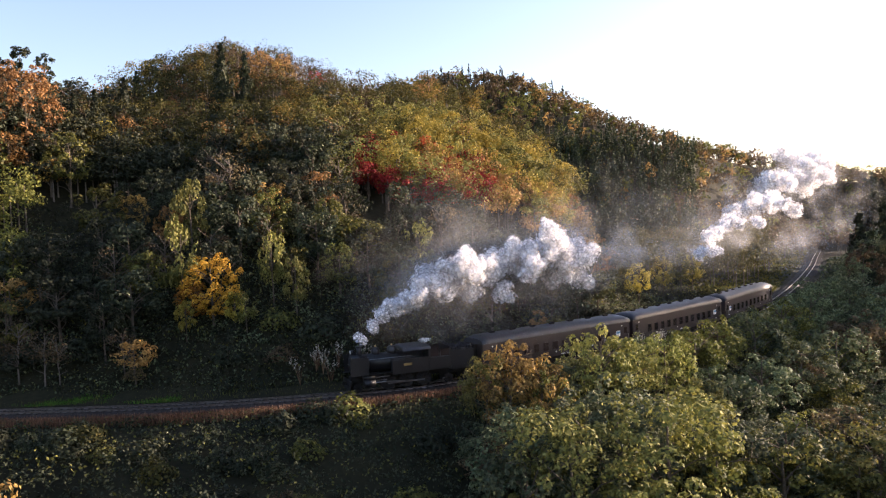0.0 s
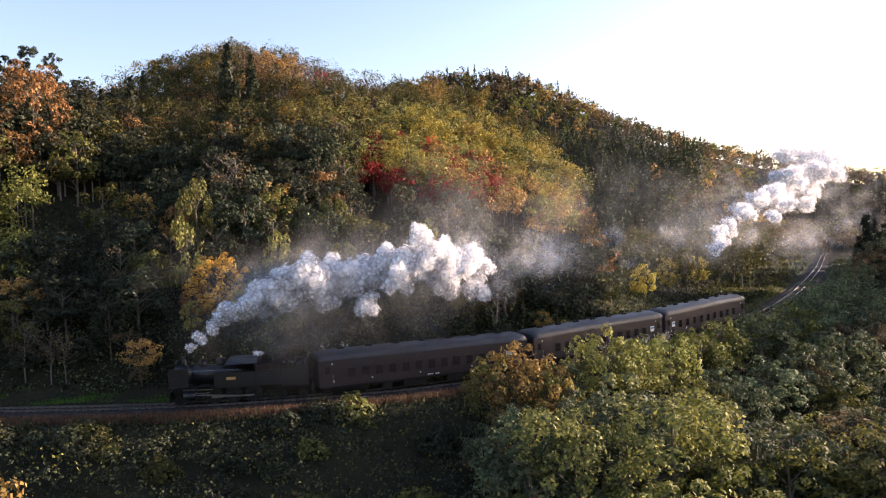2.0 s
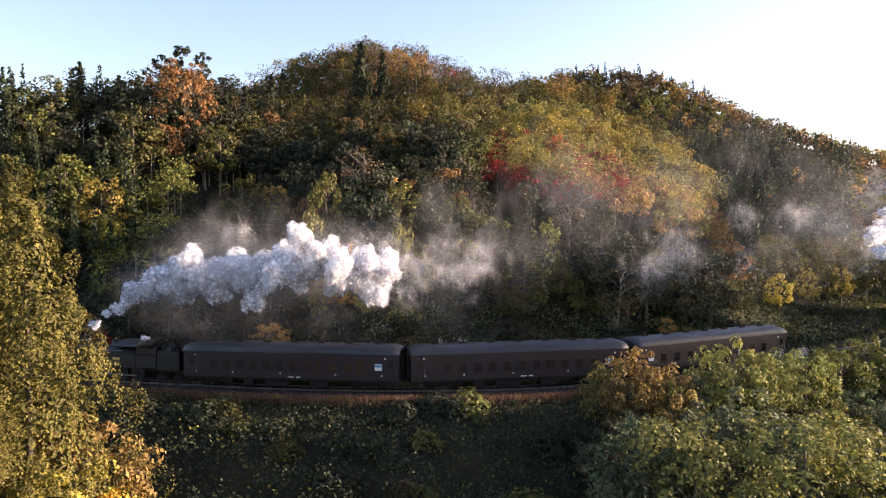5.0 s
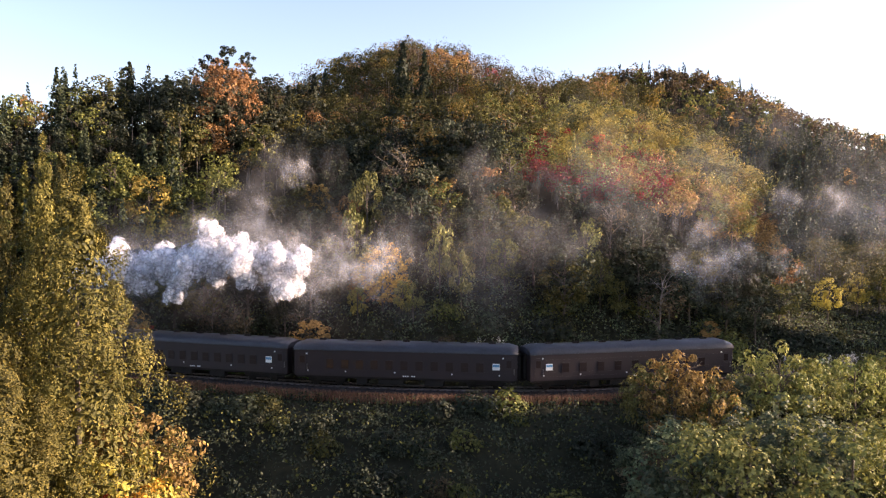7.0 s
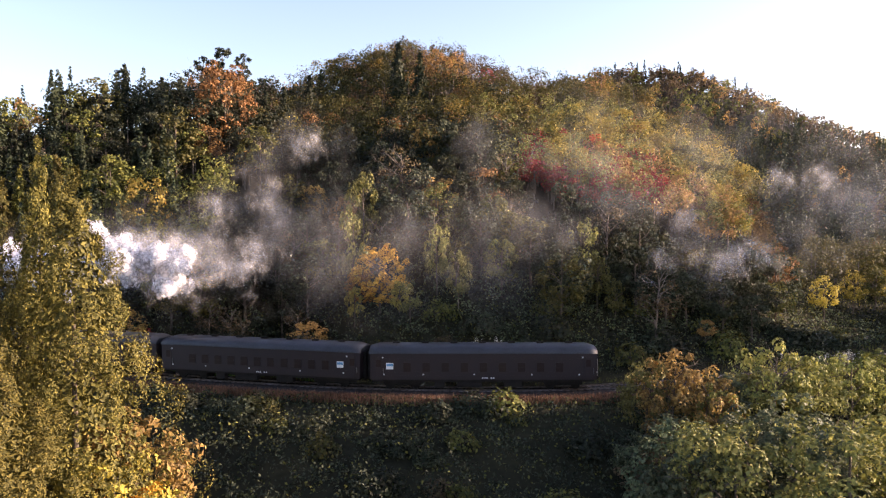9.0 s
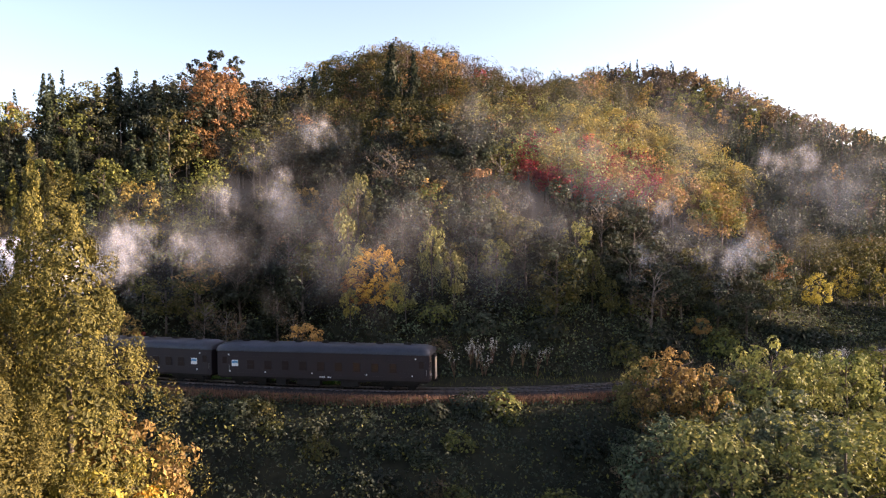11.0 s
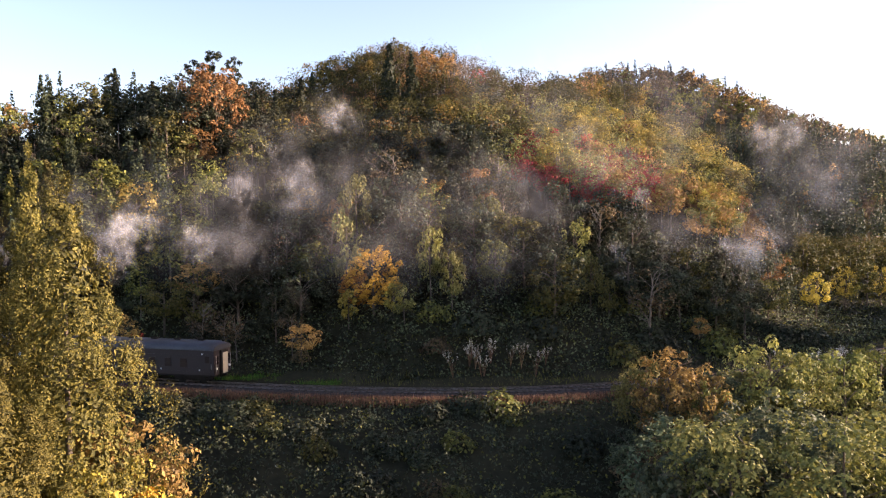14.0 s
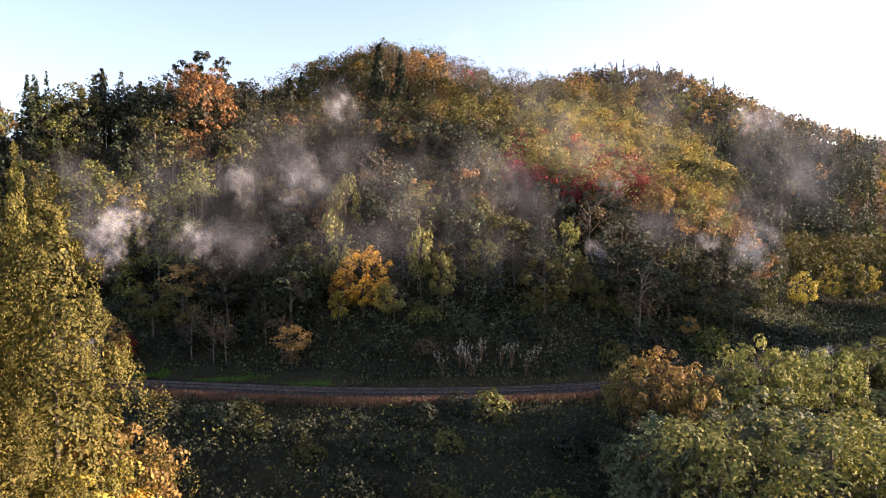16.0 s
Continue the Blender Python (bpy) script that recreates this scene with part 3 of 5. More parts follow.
# the hillside wood near the line, kept apart from one another
taken = [(u * y, y) for _, u, y, _, _ in HEROES]
count = 0
for _ in range(4000):
    if count == 250:
        break
    u, y = RNG.uniform(-0.8, 0.62), RNG.uniform(71, 118)
    x = u * y
    if u > 0.1 and y > 99:
        continue
    if min((x - a) ** 2 + (y - b) ** 2 for a, b in taken) < 8.5 or min(np.hypot(TRACK[::6, 0] - x, TRACK[::6, 1] - y)) < 7.5 or y < np.interp(x, TRACK[:, 0], TRACK[:, 1]):
        continue
    if any(0 < b - y < 22 and b < 125 and abs(a / b - u) < 0.022 for a, b in taken[:len(HEROES)]):
        continue
    taken.append((x, y))
    count += 1
    k = RNG.uniform()
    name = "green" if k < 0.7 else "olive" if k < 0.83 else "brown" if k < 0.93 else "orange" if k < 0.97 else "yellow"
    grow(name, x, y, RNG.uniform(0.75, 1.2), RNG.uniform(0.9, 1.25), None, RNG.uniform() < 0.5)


def woods(name, spots, n, leaf, material, label, conifer=False, seed=5, tall=(5.5, 9.5)):
    """Many far trees as one object: crowns of leaf clumps and thin trunks."""
    rng = np.random.default_rng(seed)
    pts, outs = [], []
    zs = ground(spots[:, 0], spots[:, 1])
    trunks = []
    for (x, y), z in zip(spots, zs):
        h = rng.uniform(*tall)
        if conifer:
            t = rng.uniform(0, 1, n) ** 0.7
            a = rng.uniform(0, 6.283, n)
            r = h * 0.15 * (0.05 + t) * rng.uniform(0.5, 1.1, n)
            p = np.stack([np.cos(a) * r, np.sin(a) * r, h * (1 - 0.88 * t)], 1)
            out = unit(np.stack([np.cos(a), np.sin(a), 0 * a + 0.4], 1) + rng.normal(0, 0.3, (n, 3)))
        else:
            r = h * rng.uniform(0.28, 0.4)
            p, out = crown_points(rng, n, r, h * 0.36, 16, h * 0.26)
            trunks.append(tube([(x, y, z - 0.5), (x, y, z + h * 0.7)], [0.13, 0.05], 4))
        pts.append(p + (x, y, z))
        outs.append(out)
    v, f = leaf_quads(np.concatenate(pts), leaf, rng, out=np.concatenate(outs))
    ob = new(name, quick(name, v, f, material))
    tagged(ob, label, "woods", kind="stuff")
    if trunks:
        tr = new("trunks", quick("trunks", *joined(trunks), PALE_BARK))
        tr.parent = ob
        tagged(tr, kind="stuff")
    return ob


def scatter(n, keep, lo_u, hi_u, lo_y, hi_y, seed):
    rng = np.random.default_rng(seed)
    y = np.sqrt(rng.uniform(lo_y ** 2, hi_y ** 2, n * 3))
    u = rng.uniform(lo_u, hi_u, n * 3)
    p = np.stack([u * y, y], 1)
    return p[keep(u, y, wave(p[:, 0], p[:, 1], 0.09, 3.0) + rng.normal(0, 0.35, n * 3))][:n]


def on_hill(u, y):
    return y < np.interp(u, CREST[:, 0], CREST[:, 1]) + 10


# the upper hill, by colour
woods("green_woods", scatter(260, lambda u, y, w: on_hill(u, y) & (w < 0.1) & (y < 150), -0.8, 0.08, 108, 150, 1), 320, 0.5, SHADED_GREEN, "creeper-hung trees on the shaded slope, shade put into their dark green", seed=1)
woods("olive_woods", scatter(430, lambda u, y, w: on_hill(u, y) & (w > -0.3), -0.3, 0.42, 112, 212, 2), 420, 0.36, OLIVE, "olive and yellow-green trees over the hill", seed=2)
woods("yellow_woods", scatter(110, lambda u, y, w: on_hill(u, y) & (w > 0.1) & ((u > 0.02) | (y > 165)), -0.2, 0.4, 118, 212, 3), 440, 0.36, YELLOW, "sunlit yellow autumn trees on the hill's shoulder", seed=3)
woods("brown_woods", scatter(210, lambda u, y, w: on_hill(u, y) & (w < 0.3), -0.35, 0.14, 115, 210, 4), 190, 0.34, BROWN, "thin brown trees with pale bare trunks on the hill", seed=4)
woods("orange_woods", scatter(26, lambda u, y, w: on_hill(u, y) & (w > 0.15), -0.25, 0.4, 120, 208, 5), 420, 0.36, ORANGE, "rust-orange autumn trees among the others", seed=5)

# the sunlit spur and the wood on the hill's low shoulder
woods("spur_yellow_woods", scatter(100, lambda u, y, w: on_hill(u, y), 0.12, 0.42, 108, 142, 21), 520, 0.33, YELLOW, "sunlit yellow trees on the spur", seed=21, tall=(6, 9))
woods("spur_lime_woods", scatter(120, lambda u, y, w: on_hill(u, y), 0.05, 0.42, 104, 145, 22), 520, 0.33, SUNLIT_GREEN, "green trees on the spur, lightened to yellow-green as by sun", seed=22, tall=(6, 9))
woods("spur_orange_woods", scatter(44, lambda u, y, w: on_hill(u, y), 0.2, 0.45, 104, 124, 23), 420, 0.4, ORANGE, "rust-orange trees on the sunlit spur", seed=23, tall=(5, 8))
woods("spur_red_woods", scatter(66, lambda u, y, w: on_hill(u, y), 0.1, 0.3, 104, 124, 24), 380, 0.34, RED, "scarlet maples among the trees on the spur", seed=24, tall=(4.5, 7.5))
woods("shoulder_cedar_woods", scatter(80, lambda u, y, w: on_hill(u, y), -0.9, -0.36, 86, 116, 25), 280, 0.5, DARK_NEEDLE, "dark cedars on the hill's low shoulder", True, 25, (7, 11))
woods("shoulder_olive_woods", scatter(46, lambda u, y, w: on_hill(u, y), -0.75, -0.3, 80, 108, 26), 420, 0.4, OLIVE, "olive trees on the hill's low shoulder", seed=26, tall=(6, 9))


def far_side(u, y):
    return y < np.interp(u, FAR_CREST[:, 0], FAR_CREST[:, 1]) + 12


woods("far_brown_woods", scatter(560, lambda u, y, w: far_side(u, y) & (w < 0.25), 0.1, 1.25, 215, 372, 6), 90, 1.05, BROWN, "brown bare-looking woods on the farther hill", seed=6, tall=(6, 10))
woods("far_olive_woods", scatter(420, lambda u, y, w: far_side(u, y) & (w > -0.1), 0.1, 1.25, 215, 372, 7), 100, 1.05, OLIVE, "olive autumn woods on the farther hill", seed=7, tall=(6, 10))
woods("far_orange_woods", scatter(70, lambda u, y, w: far_side(u, y) & (w > 0.1), 0.15, 0.8, 240, 372, 8), 150, 0.85, ORANGE, "orange woods along the farther crest", seed=8, tall=(6, 10))
woods("far_cedar_woods", scatter(430, lambda u, y, w: far_side(u, y) & (w > -0.6), 0.36, 0.62, 205, 300, 9), 150, 0.8, DARK_NEEDLE, "dark cedar plantation on the farther hillside", True, 9, (11, 16))
woods("crest_woods", scatter(260, lambda u, y, w: far_side(u, y), 0.1, 1.25, 322, 384, 14), 110, 0.9, BROWN, "brown and olive trees along the far crest", seed=14, tall=(5, 9))
woods("crest_cedar_woods", scatter(26, lambda u, y, w: far_side(u, y), 0.2, 0.85, 335, 372, 10), 160, 0.8, DARK_NEEDLE, "dark conifers along the far crest", True, 10, (8, 13))
woods("far_slope_woods", scatter(330, lambda u, y, w: far_side(u, y), 0.55, 1.2, 180, 350, 31), 110, 0.9, BROWN, "brown autumn woods on the far valley side", seed=31, tall=(6, 10))
woods("crest_scrub", scatter(420, lambda u, y, w: far_side(u, y), 0.1, 1.2, 325, 384, 33), 45, 1.1, OLIVE, "low olive scrub along the far crest", seed=33, tall=(2.0, 3.5))
woods("valley_woods", scatter(200, lambda u, y, w: y > 1.08 * np.interp(u * y, TRACK[:, 0], TRACK[:, 1]), 0.5, 0.86, 120, 235, 12), 260, 0.5, OLIVE, "mixed autumn trees in the valley beyond the curve", seed=12, tall=(5, 9))
# out of view: trees that raise the added sun-blocking ridge
sun_block_spots = np.stack([RNG.uniform(150, 240, 300), RNG.uniform(58, 112, 300)], 1)
woods("ridge_woods", sun_block_spots, 70, 1.3, OLIVE, "woods on the unseen ridge added to block the sun", seed=11, tall=(3.5, 5.5))


def undergrowth(name, n, region, leaf, material, label, lump, seed, hang=0.5):
    """Creeper and shrub leaves over a stretch of ground, heaped into mounds."""
    rng = np.random.default_rng(seed)
    x, y = region(rng, n)
    z = ground(x, y)
    gap = wave(x, y, 1.9, seed + 4) + 0.7 * wave(x, y, 3.7, seed + 5) + rng.normal(0, 0.25, n)
    x, y, z, n = x[gap > -0.55], y[gap > -0.55], z[gap > -0.55], int((gap > -0.55).sum())
    heap = np.maximum(wave(x, y, 1.2, seed) + 0.8 * wave(x, y, 2.9, seed + 2) + 0.3, 0) * lump * np.clip((np.abs(z) - 0.6) / 1.6, 0.08, 1)
    pts = np.stack([x, y, z + heap * rng.uniform(0.55, 1.0, n) + rng.uniform(0, 0.3, n)], 1)
    v, f = leaf_quads(pts, leaf, rng, up=0.8, hang=hang)
    ob = new(name, quick(name, v, f, material))
    return tagged(ob, label, "undergrowth", kind="stuff")


def beside(lo, hi, s0=40, s1=262, bias=1.0):
    def pick(rng, n):
        s = rng.uniform(s0, s1, n)
        o = lo + (hi - lo) * rng.uniform(0, 1, n) ** bias
        p = on_track(s) + across(s) * o[:, None]
        return p[:, 0], p[:, 1]
    return pick


undergrowth("hill_creepers", 80000, beside(4.2, 34, bias=1.2), 0.36, SHADED_GREEN, "green kudzu and shrubs covering the cutting slope, darkened as in shade", 2.2, 1)
undergrowth("bank_creepers", 135000, beside(-34, -3.4, 80, 230), 0.25, SHADED_GREEN, "dense green kudzu over the bank below the line, darkened as in shade", 2.0, 2)
undergrowth("bank_shrubs", 26000, beside(-30, -3.2, 60, 240), 0.26, OLIVE, "yellowing shrubs on the bank below the line", 2.0, 3)
undergrowth("far_verge_creepers", 26000, beside(3, 60, 255, 400), 0.6, OLIVE, "low olive scrub beyond the far curve", 2.5, 6)
undergrowth("near_verge_creepers", 16000, beside(-45, -3.2, 235, 360), 0.55, HAZE_GREEN, "pale green scrub beside the far curve", 2.5, 8)
undergrowth("valley_creepers", 22000, lambda rng, n: (rng.uniform(14, 75, n), rng.uniform(22, 62, n)), 0.34, HAZE_GREEN, "green creepers on the valley floor, paled as by sunlit haze", 2.0, 9)
undergrowth("hill_kudzu", 34000, beside(4.4, 28, 90, 235, 1.1), 0.3, HAZE_GREEN, "grey-green kudzu leaves on the cutting slope", 2.4, 12)
undergrowth("hill_shrubs", 22000, beside(5, 30), 0.28, OLIVE, "yellowing shrubs on the cutting slope", 1.8, 4)


def blades(name, n, pick, tall, material, label, width=0.05, seed=3):
    """Upright grass blades."""
    rng = np.random.default_rng(seed)
    x, y = pick(rng, n)
    base = np.stack([x, y, ground(x, y) - 0.05], 1)
    a = rng.uniform(0, 6.283, n)
    side = np.stack([np.cos(a), np.sin(a), 0 * a], 1) * width
    tip = base + np.stack([rng.normal(0, 0.18, n), rng.normal(0, 0.18, n), rng.uniform(0.5, 1.1, n)], 1) * tall
    v = np.stack([base - side, base + side, tip], 1).reshape(-1, 3)
    ob = new(name, quick(name, v, np.arange(3 * n).reshape(n, 3), material))
    return tagged(ob, label, "grass", kind="stuff")


blades("dry_grass", 34000, beside(-5.6, -2.6, 90, 215), 0.72, DRY_GRASS, "reddish dry grass along the ballast edge", 0.04, 3)
blades("green_grass", 9000, beside(2.8, 4.6, 128, 150), 0.35, GRASS, "strip of fresh green grass behind the track", 0.04, 4)
blades("verge_grass", 9000, beside(2.6, 5.0, 40, 280), 0.5, OLIVE, "thin weeds along the foot of the cutting", 0.04, 5)


# foreground trees below the line
def fore_broad(seed, n, rx, rz, h, clumps, leaf):
    return broadleaf(seed, n, rx, rz, h, clumps, leaf, 0.8, True)


FORE = [fore_broad(51, 3800, 3.0, 4.1, 8.6, 84, 0.27), fore_broad(52, 3400, 3.2, 3.7, 7.6, 70, 0.27), fore_broad(53, 3000, 2.8, 3.2, 6.6, 60, 0.27)]
FORE_BIG = [fore_broad(54, 6400, 3.6, 6.0, 12.4, 96, 0.27), fore_broad(55, 6000, 4.0, 5.4, 11.2, 84, 0.27)]
# haze and sun on many of these trees are put into their leaf colours
FORE_TREES = [
    # x, y, top height, width, look, label
    (16.9, 53.5, 5.6, 1.0, RUST, "rust-orange tree below the line"), (18.9, 52.5, 4.6, 0.8, RUST, "rust-orange tree below the line"), (15.3, 55.0, 4.6, 0.8, SUNLIT_GREEN, "yellow-green tree below the line"), (19.5, 51.5, 3.2, 0.85, OLIVE, "olive green tree below the line"),
    (25.0, 55.0, 6.2, 0.95, SUNLIT_GREEN, "tall yellow-green tree below the line"), (22.0, 49.0, 1.6, 1.0, SUNLIT_GREEN, "yellow-green tree below the line"), (28.5, 55.5, 4.2, 1.0, SUNLIT_GREEN, "yellow-green tree below the line"),
    (26.5, 49.5, 1.2, 1.1, SUNLIT_GREEN, "yellow-green tree below the line"), (32.0, 57.0, 4.6, 0.9, SUNLIT_GREEN, "yellow-green tree below the line"), (31.5, 51.0, 0.8, 1.1, SUNLIT_GREEN, "yellow-green tree below the line"),
    (36.5, 60.0, 4.8, 1.0, OLIVE, "yellow-green tree below the line"), (36.0, 53.5, 1.2, 1.1, HAZE_GREEN, "green tree below the line, paled as by sunlit haze"), (41.0, 63.0, 4.6, 1.0, OLIVE, "yellow-green tree below the line"),
    (41.5, 57.0, 2.0, 1.2, HAZE_GREEN, "green tree below the line, paled as by sunlit haze"), (46.5, 65.0, 5.0, 1.1, HAZE_GREEN, "green tree below the line, paled as by sunlit haze"), (47.0, 59.0, 2.6, 1.2, HAZE_GREEN, "green tree below the line, paled as by sunlit haze"), (52.0, 68.5, 5.4, 1.1, OLIVE, "yellow-green tree below the line"),
    (53.5, 62.0, 3.2, 1.2, HAZE_GREEN, "green tree below the line, paled as by sunlit haze"), (58.5, 72.0, 6.0, 1.1, HAZE_GREEN, "green tree below the line, paled as by sunlit haze"), (60.0, 66.0, 3.6, 1.2, BROWN, "brown-leaved tree below the line"), (65.0, 78.0, 6.5, 1.1, HAZE_GREEN, "green tree below the line, paled as by sunlit haze"),
    (67.0, 71.0, 4.6, 1.2, HAZE_GREEN, "green tree below the line, paled as by sunlit haze"), (72.0, 84.0, 7.0, 1.1, HAZE_GREEN, "green tree below the line, paled as by sunlit haze"), (75.0, 77.0, 5.5, 1.2, HAZE_GREEN, "green tree below the line, paled as by sunlit haze"), (80.0, 90.0, 7.5, 1.1, HAZE_GREEN, "green tree below the line, paled as by sunlit haze"),
    (84.0, 83.0, 6.0, 1.2, HAZE_GREEN, "green tree below the line, paled as by sunlit haze"), (89.0, 97.0, 8.5, 1.1, BROWN, "brown-leaved tree below the line"), (97.0, 104.0, 10.0, 1.1, HAZE_GREEN, "green tree below the line, paled as by sunlit haze"), (94.0, 92.0, 8.0, 1.2, HAZE_GREEN, "green tree below the line, paled as by sunlit haze"),
    (106.0, 112.0, 11.0, 1.1, HAZE_GREEN, "green tree below the line, paled as by sunlit haze"), (18.0, 47.5, 0.2, 1.0, SUNLIT_GREEN, "yellow-green tree below the line"), (13.5, 49.5, 0.4, 0.9, HAZE_GREEN, "green tree below the line, paled as by sunlit haze"),
]
for i, (x, y, top, wd, m, label) in enumerate(FORE_TREES):
    z0 = height(x, y)
    big = top - z0 > 9.0
    pair = FORE_BIG[i % 2] if big else FORE[i % 3]
    tall = (12.4, 11.2)[i % 2] if big else (8.6, 7.6, 6.6)[i % 3]
    sc = (top - z0) / tall
    plant("bank_tree", pair, x, y, sc, m, label, "tree", None, z0, wd / max(sc, 0.5) ** 0.4)

# the mass of crowns that fills the valley below the curve
filled = [(a[0], a[1]) for a in FORE_TREES]
count = 0
for _ in range(3000):
    if count == 88:
        break
    y = 37 + 55 * RNG.uniform() ** 1.7
    x = y * RNG.uniform(0.29, 1.1)
    line_y = np.interp(x, TRACK[:, 0], TRACK[:, 1])
    if y > line_y - 9 or min((x - a) ** 2 + (y - b) ** 2 for a, b in filled) < 6.2:
        continue
    filled.append((x, y))
    count += 1
    z0 = height(x, y)
    k = int(RNG.integers(3))
    pick = RNG.uniform()
    # the yellow-green share gives these shaded crowns sun through leaf colour
    m, label = (HAZE_GREEN, "green tree below the line, paled as by sunlit haze") if pick < 0.42 else (SHADED_GREEN, "dark green tree below the line") if pick < 0.52 else (SUNLIT_GREEN, "yellow-green tree below the line") if pick < 0.86 else (OLIVE, "olive green tree below the line") if pick < 0.97 else (BROWN, "brown-leaved tree below the line")
    tall = max(14.5 - y * (RNG.uniform(0.21, 0.33) if x < 0.62 * y else RNG.uniform(0.3, 0.4)) - z0, 4.5)
    big = tall > 9.0
    sc = tall / (12.4, 11.2)[k % 2] if big else tall / (8.6, 7.6, 6.6)[k]
    plant("bank_tree", FORE_BIG[k % 2] if big else FORE[k], x, y, sc, m, label, "tree", None, z0, RNG.uniform(0.95, 1.3) / max(sc, 0.6) ** 0.4)

# tall cedars close by, and the coloured shrubs at their foot
TALL_CEDAR = [cedar(61, 22.0, 6.4, 38000, 0.155, 0.0, 150, 0.13, 0.8), cedar(62, 23.0, 5.0, 28000, 0.155, 0.0, 150, 0.14, 0.85)]
for x, y, top, wd, k in ((-20.7, 41.0, 17.6, 1.16, 0), (-23.9, 43.5, 19.5, 0.85, 1), (-25.6, 41.5, 18.0, 0.8, 1), (-21.4, 34.0, 10.4, 0.95, 0), (-24.6, 36.0, 13.4, 0.8, 1), (-30.5, 40.0, 18.6, 1.0, 0)):
    z0 = height(x, y)
    sc = (top - z0) / (22.0, 23.0)[k]
    plant("tall_cedar", TALL_CEDAR[k], x, y, sc, SUNLIT_NEEDLE, "tall cedar above the valley, sunlight put into its dense olive-gold needles", "cedar", None, z0, wd / sc)
for x, y, top, m, label in ((-18.0, 40.0, 2.2, YELLOW, "yellow autumn shrub at the foot of the cedars"), (-16.4, 39.5, 0.4, GOLD, "orange autumn shrub at the foot of the cedars"), (-17.4, 38.0, 0.2, RED, "red autumn shrub at the foot of the cedars"), (-18.4, 37.0, -0.6, ORANGE, "red autumn shrub at the foot of the cedars"), (-18.8, 44.0, 3.6, RUST, "rust-coloured shrub at the foot of the cedars")):
    z0 = height(x, y)
    plant("autumn_shrub", FORE[2], x, y, (top - z0) / 6.6, m, label, "shrub", None, z0, 0.95)


# shrubs heaped with creepers on the bank and up the cutting
def shrub(seed, n=470):
    rng = np.random.default_rng(seed)
    d = unit(rng.normal(size=(n, 3)))
    d[:, 2] = np.abs(d[:, 2])
    lobes = unit(rng.normal(size=(9, 3)))
    bulge = np.maximum(d @ lobes.T, 0).max(1) ** 3
    p = d * (0.55 + 0.5 * bulge * rng.uniform(0.6, 1.1, n))[:, None] * rng.uniform(0.75, 1.0, (n, 1))
    stems = joined([tube([(0, 0, -0.2), d[k] * 0.35, d[k] * 0.8], [0.03, 0.02, 0.008], 3) for k in range(7)])
    return quick("crown", *leaf_quads(p, 0.17, rng, hang=0.8, out=d), SHADED_GREEN), quick("trunk", *stems, BARK)


SHRUB = [shrub(s) for s in (91, 92, 93)]
for k in range(250):
    s = RNG.uniform(98, 215)
    bank = k < 140
    o = RNG.uniform(-24, -5.5) if bank else 5.5 + 30 * RNG.uniform() ** 1.4
    p = on_track(np.array(s)) + across(np.array(s)) * o
    pick = RNG.uniform()
    m, label = (SHADED_GREEN, "dark green shrub smothered in creepers") if pick < 0.62 else (OLIVE, "olive shrub turning yellow on the slope") if pick < 0.86 else (BROWN, "brown withering shrub on the slope") if pick < 0.95 else (HAZE_GREEN, "pale green shrub on the slope")
    size = RNG.uniform(0.8, 1.9) if bank else RNG.uniform(1.3, 2.8)
    plant("creeper_shrub", SHRUB[k % 3], p[0], p[1], size, m, label, "shrub", None, None, RNG.uniform(1.0, 1.4))


def pampas():
    """Silvery pampas grass: arching blades and feathery plumes."""
    rng = np.random.default_rng(9)
    n = 9
    a, lean = rng.uniform(0, 6.283, n), rng.uniform(0.1, 0.7, n)
    tips = np.stack([np.cos(a) * lean, np.sin(a) * lean, rng.uniform(1.1, 1.9, n)], 1)
    stalk = joined([tube([(0, 0, 0), t * (0.4, 0.4, 0.6), t], [0.015, 0.012, 0.008], 3) for t in tips])
    which = rng.integers(0, n, 110)
    p = tips[which] + rng.normal(0, 1, (110, 3)) * (0.05, 0.05, 0.13)
    return quick("blades", *stalk, DRY_GRASS), quick("plumes", *leaf_quads(p, 0.11, rng, slim=0.4), PLUME)


PAMPAS = pampas()
for s, o in [(RNG.uniform(161, 171), RNG.uniform(4.2, 6.2)) for _ in range(13)] + [(RNG.uniform(188, 199), RNG.uniform(-6.5, -4)) for _ in range(14)]:
    p = on_track(s) + across(s) * o
    root = new("pampas_grass")
    root.matrix_basis = Matrix.Translation((p[0], p[1], height(p[0], p[1]) + 0.2)) @ Matrix.Rotation(RNG.uniform(0, 6.28), 4, "Z") @ Matrix.Scale(RNG.uniform(0.8, 1.3), 4)
    for me in PAMPAS:
        ob = new(me.name.split(".")[0], me)
        ob.parent = root
    tagged(root, "clump of pampas grass with pale feathery plumes", "grass", "pampas grass by the line")

# ---- the train ----
# in a vehicle's own space x is forward, y to its left, z up from the rails


def window(x, side, parent, w=0.62, h=0.78, z=2.05):
    y = side * 1.42
    fr = part("window", box(w + 0.09, 0.05, h + 0.09, (x, y, z), 0.015), COACH_BROWN, parent)
    part("pane", box(w, 0.02, h * 0.48, (x, y + side * 0.026, z + h * 0.25)), GLASS, fr)
    part("pane", box(w, 0.02, h * 0.48, (x, y + side * 0.022, z - h * 0.25)), GLASS, fr)


